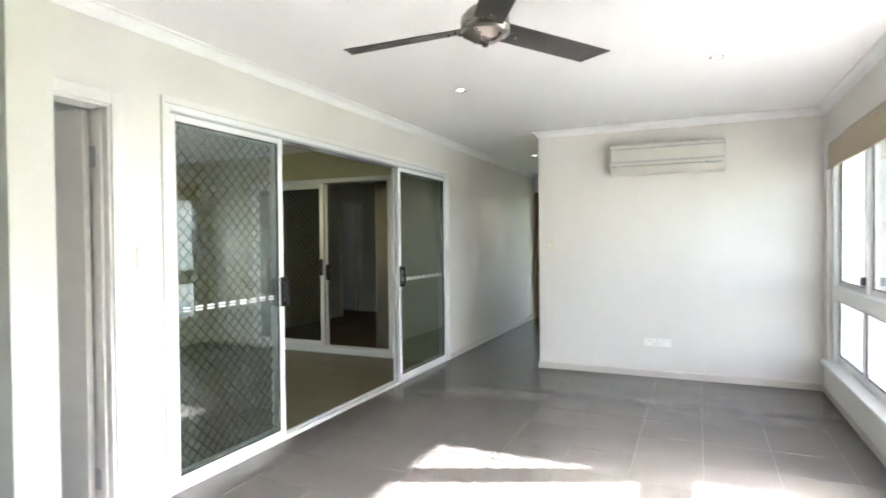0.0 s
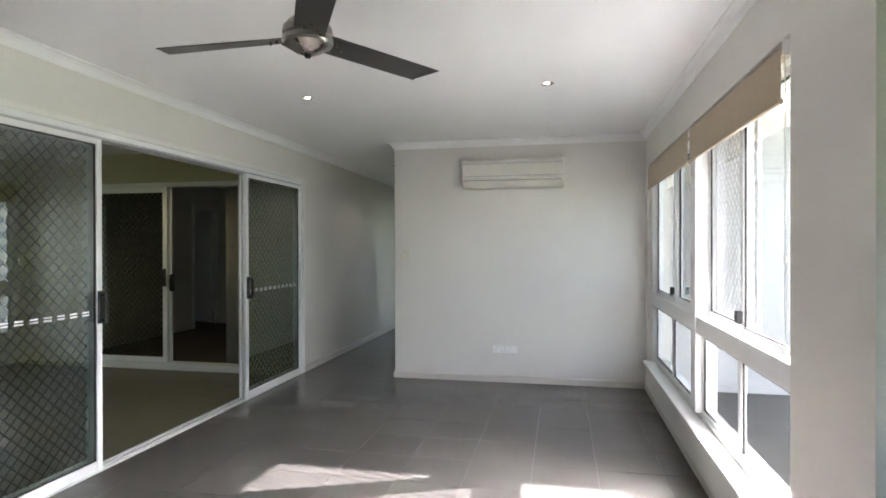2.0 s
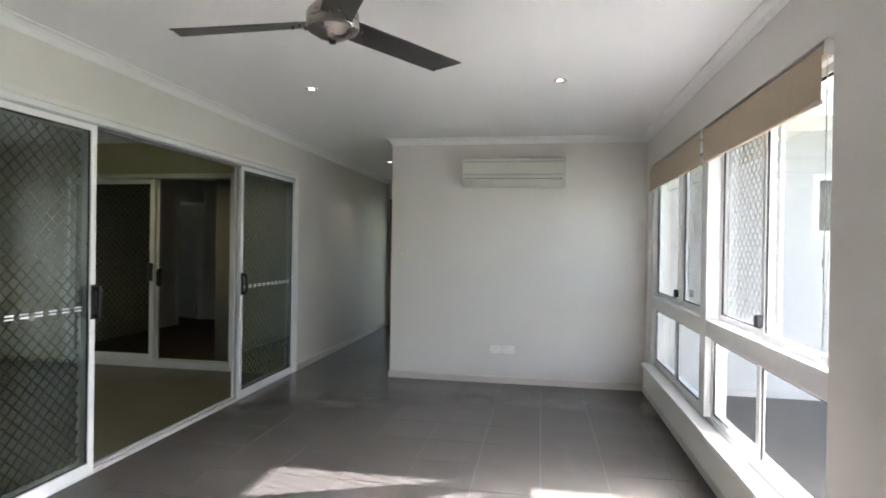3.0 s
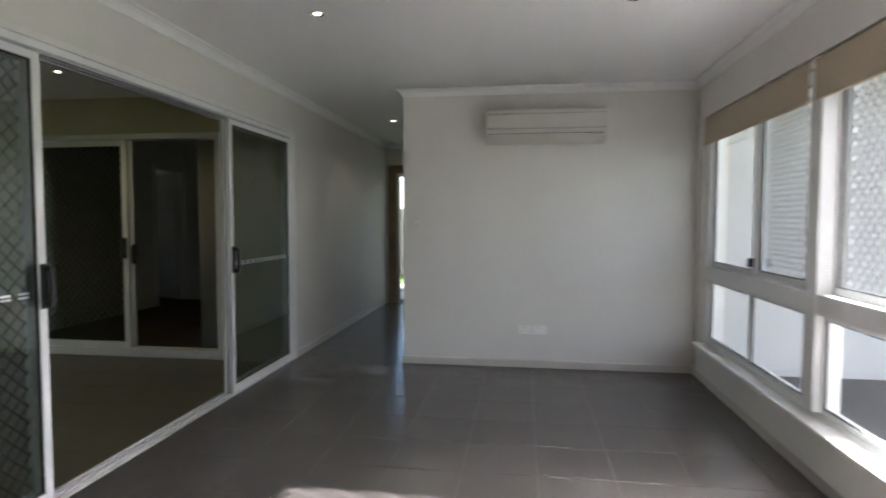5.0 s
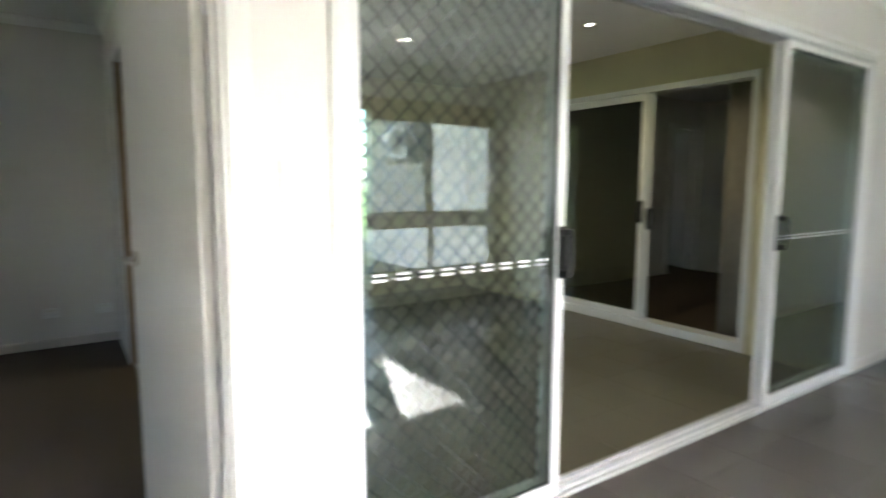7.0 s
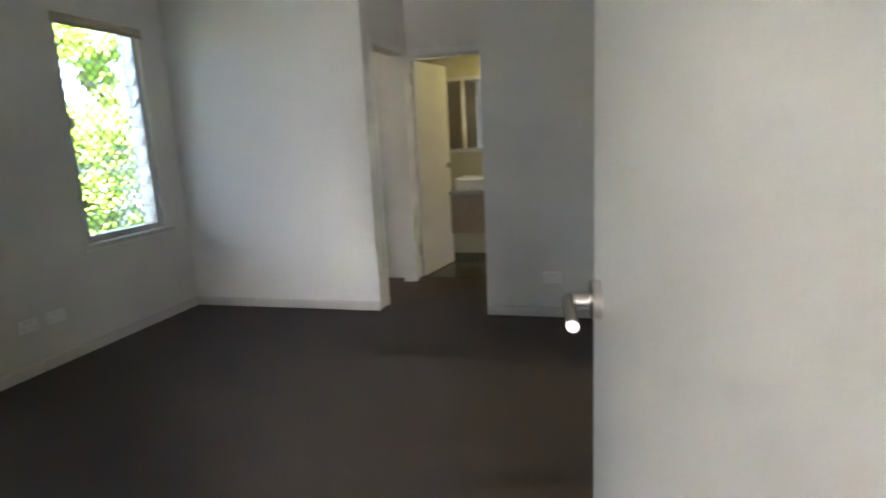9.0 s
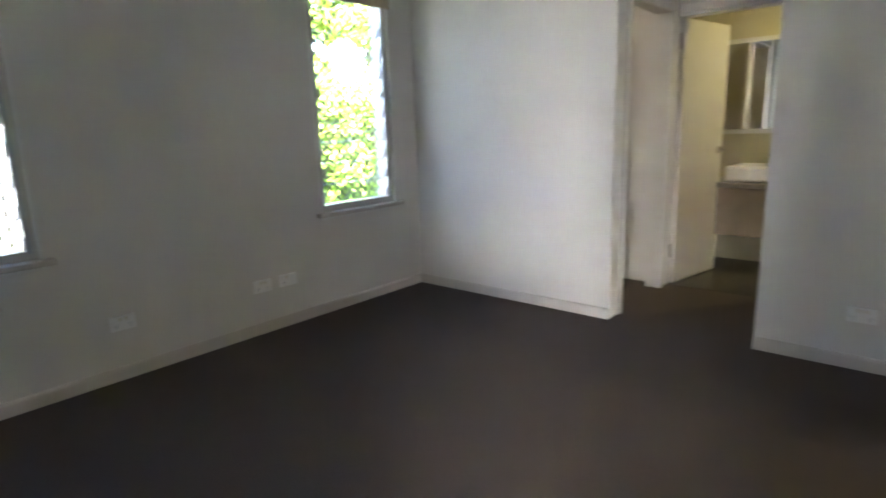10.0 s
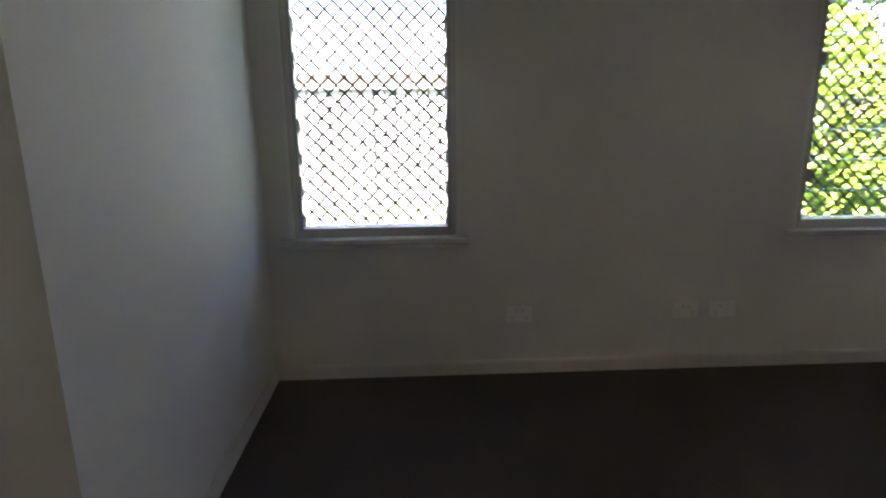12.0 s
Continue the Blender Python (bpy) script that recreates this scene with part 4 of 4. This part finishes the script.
first = downlight()
first.location = (0.955, 4.04, C)
for x, y in ((2.655, 4.03), (0.603, 7.46), (-1.486, 4.96), (-2.643, 4.08), (-5.1, 1.3), (-4.2, -0.5), (-1.9, 7.4)):
    copy_thing(first, pose(x, y, C))
for x, y, w in ((0.955, 4.04, 0.5), (2.655, 4.03, 0.5), (0.603, 7.46, 0.5)):
    spot("downlight_beam", x, y, C - 0.02, w, (1.0, 0.85, 0.65))
for x, y, w in ((-1.486, 4.96, 1.2), (-2.643, 4.08, 1.2)):
    spot("downlight_beam", x, y, C - 0.02, w, WARM, 150)
for x, y, w in ((-5.1, 1.3, 0.6), (-4.2, -0.5, 0.07)):
    spot("downlight_beam", x, y, C - 0.02, w, (0.96, 0.84, 0.34), 150)


def power_point(m, label="white double power point with two rocker switches", gang=2):
    """A plate in the x-z plane that faces -y at the origin."""
    p = thing("power_point", (0, 0, 0), label, "power point", "power points")
    part("plate", boxes(((-0.058, -0.018, -0.036), (0.058, 0.0, 0.036)), bevel=0.0015), PLASTIC, p)
    for s in (-1, 1)[: gang]:
        part("rocker", boxes(((s * 0.014 - 0.006, -0.022, 0.012), (s * 0.014 + 0.006, -0.017, 0.028)), bevel=0.001), OLDPLASTIC, p)
        part("socket", boxes(*[((s * 0.033 + dx - 0.0015, -0.0186, -0.016 + dz), (s * 0.033 + dx + 0.0015, -0.0176, -0.005 + dz)) for dx, dz in ((-0.007, 0.0), (0.007, 0.0), (0, -0.012))]), GREYALU, p)
    p.matrix_basis = m
    return p


power_point(pose(2.128, 5.95, 0.334))
power_point(pose(2.255, 5.95, 0.334), "white data and aerial wall plate", 1)
power_point(pose(-1.50, BS, 0.292, 0, 0, 180))
power_point(pose(-2.282, BS, 0.293, 0, 0, 180))
power_point(pose(-2.46, BS, 0.293, 0, 0, 180), "white data and aerial wall plate", 1)
power_point(pose(BX0, 1.526, 0.27, 0, 0, 90))
power_point(pose(BX0, 1.879, 0.27, 0, 0, 90))


def switch(m, n):
    s = thing("light_switch", (0, 0, 0), "cream plastic light switch plate", "light switch", "light switches")
    part("plate", boxes(((-0.036, -0.009, -0.058), (0.036, 0.0, 0.058)), bevel=0.003), OLDPLASTIC, s)
    for i in range(n):
        z = (i - (n - 1) / 2) * 0.026
        part("rocker", boxes(((-0.009, -0.014, z - 0.008), (0.009, -0.008, z + 0.008)), bevel=0.002), PLASTIC, s)
    s.matrix_basis = m
    return s


switch(pose(0, 2.133, 1.265, 0, 0, 90), 3)
switch(pose(1.154, 5.95, 1.274), 1)
switch(pose(3.70, 1.89, 1.20), 2)

# ---- garden beside the long window ----
rng = random.Random(5)
tagged(part("garden_bed", boxes(((3.76, 1.99, -0.16), (7.8, 5.96, -0.06))), MULCH), "dark brown mulched garden bed", "garden bed", kind="structure")
tagged(part("lawn_strip", boxes(((4.9, 1.99, -0.06), (7.8, 3.6, -0.045))), GRASS), "small strip of green lawn", "lawn", kind="structure")
bm = bmesh.new()
ico = bmesh.new()
bmesh.ops.create_icosphere(ico, subdivisions=1, radius=1.0)
iv, fi = [v.co.copy() for v in ico.verts], [[v.index for v in f.verts] for f in ico.faces]
ico.free()
pv, pf = [], []
for i in range(2600):
    x, y = rng.uniform(3.78, 4.7), rng.uniform(2.0, 5.9)
    if i % 3 == 0:
        x, y = rng.uniform(3.78, 6.5), rng.uniform(4.9, 5.9)
    s = rng.uniform(0.012, 0.034)
    m = pose(x, y, -0.06 + s * 0.3, rng.uniform(0, 360), rng.uniform(0, 360), 0) @ Matrix.Diagonal((s, s * rng.uniform(0.6, 1), s * 0.6, 1))
    k = len(pv)
    pv += [m @ v for v in iv]
    pf += [[k + q for q in f] for f in fi]
me = bpy.data.meshes.new("pebbles")
me.from_pydata(pv, [], pf)
me.materials.append(PEBBLE)
bm.free()
tagged(new("pebbles", me), "loose pale river pebbles on the garden bed", "pebbles", kind="stuff")


def leaf_cloud(n, place, size):
    vs, fs = [], []
    for _ in range(n):
        p = Vector(place())
        s = rng.uniform(0.6, 1.4) * size
        m = Matrix.Translation(p) @ Euler((rng.uniform(-1.1, 1.1), rng.uniform(-1.1, 1.1), rng.uniform(0, 6.28))).to_matrix().to_4x4()
        k = len(vs)
        for q in ((-1, 0, 0), (-0.3, 0.42, 0.12), (0.5, 0.36, 0.1), (1.1, 0, -0.1), (0.5, -0.36, 0.1), (-0.3, -0.42, 0.12)):
            vs.append(m @ (Vector(q) * s))
        fs += [(k, k + 1, k + 2, k + 3), (k, k + 3, k + 4, k + 5)]
    me = bpy.data.meshes.new("leaves")
    me.from_pydata(vs, [], fs)
    me.materials.append(LEAF)
    return me


def bush(x, y, rx, ry, h, n, size, name="shrub", label="leafy bright green garden shrub", trunk=0.0):
    t = thing(name, (x, y, -0.16), label, "tree" if trunk else "shrub")
    clumps = [(x + rng.uniform(-rx, rx) * 0.75, y + rng.uniform(-ry, ry) * 0.75, -0.1 + trunk + rng.uniform(0.12, 1.0) * h, rng.uniform(0.25, 0.5) * min(rx, 1.2)) for _ in range(26)]

    def place():
        c = clumps[rng.randrange(len(clumps))]
        d = Vector((rng.gauss(0, 1), rng.gauss(0, 1), rng.gauss(0, 0.8))).normalized() * c[3] * rng.uniform(0.55, 1.05)
        return (c[0] + d.x, c[1] + d.y, max(-0.1, c[2] + d.z))
    ob = new("crown", leaf_cloud(n, place, size))
    ob.parent, ob.matrix_parent_inverse = t, t.matrix_basis.inverted()
    bm = bmesh.new()
    top = Vector((x, y, trunk + h * 0.35))
    tube(bm, (x, y, -0.2), top, 0.05 + trunk * 0.04, 0.03 + trunk * 0.02, n=10)
    for c in clumps[:9]:
        tube(bm, top - Vector((0, 0, 0.2)), c[:3], 0.02 + trunk * 0.015, 0.006, n=6)
    part("trunk", bm, BARK, t)
    return t


# south boundary: boundary fence, hedge, neighbour's house
bush(-4.6, -4.3, 1.1, 0.6, 1.75, 5200, 0.05)
bush(-6.1, -4.7, 0.9, 0.5, 1.85, 3800, 0.05)
bush(-13.0, -11.5, 3.4, 2.2, 5.2, 9000, 0.11, "tree", "tall leafy green tree behind the fence", 1.2)
bush(-3.4, -4.7, 0.55, 0.4, 1.0, 1800, 0.045)
bush(-8.5, -12.5, 3.2, 2.0, 4.5, 6000, 0.12, "tree", "tall leafy green tree behind the fence", 1.6)
bush(-4.5, -14.5, 2.6, 2.0, 3.6, 4000, 0.12, "tree", "tall leafy green tree behind the fence", 1.9)
fence = thing("fence", (-2, -5.2, -0.16), "white painted timber paling fence", "fence")
pal = boxes(((-0.05, -0.009, 0.0), (0.05, 0.009, 1.70)))
pal_me = bpy.data.meshes.new("paling")
pal.to_mesh(pal_me)
pal.free()
pal_me.materials.append(FENCEW)
for i in range(90):
    ob = new("paling", pal_me)
    ob.parent = fence
    ob.location = (-5.5 + i * 0.12 + rng.uniform(-0.002, 0.002), rng.uniform(-0.004, 0.004), rng.uniform(-0.008, 0.008))
part("cap_rail", boxes(((-7.6, -5.24, 1.49), (2.0, -5.15, 1.545)), bevel=0.006), FENCEW, fence)
part("rail", boxes(((-7.6, -5.255, 0.3), (2.0, -5.212, 0.38))), FENCEW, fence)
nb = thing("neighbour_house", (-2, -9.0, -0.16), "pale neighbouring house with a light steel roof", "house")
# wall and fascia coloured dark so the paling gaps look shaded
wall("wall", "x", -8.2, -0.2, (-5.6, 6.0), (-0.16, 1.9), NBSHADE, (), parent=nb)
gb = bmesh.new()
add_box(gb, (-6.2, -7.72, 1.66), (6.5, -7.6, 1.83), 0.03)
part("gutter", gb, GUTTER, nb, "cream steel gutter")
part("fascia", boxes(((-6.2, -7.76, 1.50), (6.5, -7.721, 1.80))), NBSHADE, nb)
part("soffit", boxes(((-6.2, -8.2, 1.52), (6.5, -7.76, 1.54))), FENCEW, nb)
rb = bmesh.new()
vs = [rb.verts.new(p) for p in ((-6.3, -7.65, 1.82), (6.6, -7.65, 1.82), (6.6, -12.0, 3.3), (-4.0, -12.0, 3.3), (-6.3, -12.0, 1.82))]
rb.faces.new((vs[0], vs[1], vs[2], vs[3]))
rb.faces.new((vs[0], vs[3], vs[4]))
rb.faces.new((vs[4], vs[3], vs[2], vs[1], vs[0]))
part("roof", rb, ROOF, nb)

# east boundary and hall side fences
for nm, a, b, y in (("fence", -6.0, 8.0, 15.5),):
    f2 = thing("fence", (0, y, -0.16), "pale pinkish timber paling fence", "fence")
    pm = bpy.data.meshes.new("paling")
    pal = boxes(((-0.07, -0.009, 0.0), (0.07, 0.009, 1.75)))
    pal.to_mesh(pm)
    pal.free()
    pm.materials.append(FENCEP)
    k = a
    while k < b:
        ob = new("paling", pm)
        ob.parent = f2
        ob.location = (k, rng.uniform(-0.004, 0.004), rng.uniform(-0.01, 0.01))
        k += 0.146
    part("rail", boxes(((a, y + 0.01, 1.2), (b, y + 0.05, 1.28))), FENCEP, f2)
# west garden seen from the patio
bush(-8.0, 4.2, 1.0, 1.4, 2.2, 4000, 0.06)
bush(-6.2, 13.2, 0.9, 0.6, 2.0, 1800, 0.06)
bush(-7.6, 2.4, 0.9, 0.9, 1.5, 2500, 0.06)
# air conditioner condenser on the house wing
co = thing("condenser_unit", (5.65, 5.8, 1.62), "grey outdoor condenser unit on a wall bracket", "condenser")
part("cabinet", boxes(((5.35, 5.68, 1.62), (5.98, 5.93, 2.1)), bevel=0.012), GREYALU, co)
bm = bmesh.new()
tube(bm, (5.58, 5.665, 1.86), (5.58, 5.682, 1.86), 0.17, n=28)
part("fan_grille", bm, BLACK, co)
part("bracket", boxes(((5.45, 5.66, 1.59), (5.49, 5.97, 1.62)), ((5.85, 5.66, 1.59), (5.89, 5.97, 1.62))), ALU, co)

# ---- floor tiles, last ----


def tile_field(parent, x0, x1, y0, y1, ox, oy, z, material, size=0.387, skip=None):
    g, t = 0.0012, 0.003
    cache = {}
    i0, j0 = math.floor((x0 - ox) / size), math.floor((y0 - oy) / size)
    for i in range(i0, math.ceil((x1 - ox) / size)):
        for j in range(j0, math.ceil((y1 - oy) / size)):
            a, b = max(x0, ox + i * size), min(x1, ox + (i + 1) * size)
            c, d = max(y0, oy + j * size), min(y1, oy + (j + 1) * size)
            if b - a < 0.01 or d - c < 0.01 or (skip and skip((a + b) / 2, (c + d) / 2)):
                continue
            key = (round(b - a, 3), round(d - c, 3))
            if key not in cache:
                hx, hy, e = key[0] / 2 - g, key[1] / 2 - g, 0.0004
                bm = bmesh.new()
                lo_ = [bm.verts.new((sx * hx, sy * hy, -t)) for sx, sy in ((-1, -1), (1, -1), (1, 1), (-1, 1))]
                md = [bm.verts.new((sx * hx, sy * hy, -e)) for sx, sy in ((-1, -1), (1, -1), (1, 1), (-1, 1))]
                tp = [bm.verts.new((sx * (hx - e), sy * (hy - e), 0)) for sx, sy in ((-1, -1), (1, -1), (1, 1), (-1, 1))]
                for p, q in ((lo_, md), (md, tp)):
                    for k in range(4):
                        bm.faces.new((p[k], p[(k + 1) % 4], q[(k + 1) % 4], q[k]))
                bm.faces.new(tp)
                me = bpy.data.meshes.new("tile")
                bm.to_mesh(me)
                bm.free()
                me.materials.append(material)
                cache[key] = me
            ob = new("tile", cache[key])
            ob.parent = parent
            ob.location = ((a + b) / 2, (c + d) / 2, z + rng.uniform(-0.0003, 0.0003))


tile_field(floor, 0.0, 3.54, -1.5, 5.95, 2.57, 3.80, 0.0, TILE)
tile_field(floor, 0.0, 1.04, 5.95, 9.6, 2.57, 3.80, 0.0, TILE)
pfl = bpy.data.objects["patio_floor"]
tile_field(pfl, PW, LB - 0.04, BN + 0.21, PN, 2.57, 3.80, PZ, PTILE)
tagged(part("kitchen_floor", boxes(((3.54, -2.5, -0.006), (7.1, 1.89, 0.0)), ((0.0, -2.5, -0.006), (3.54, -1.5, 0.0))), TILE), "large taupe floor tiles", "floor", kind="structure")
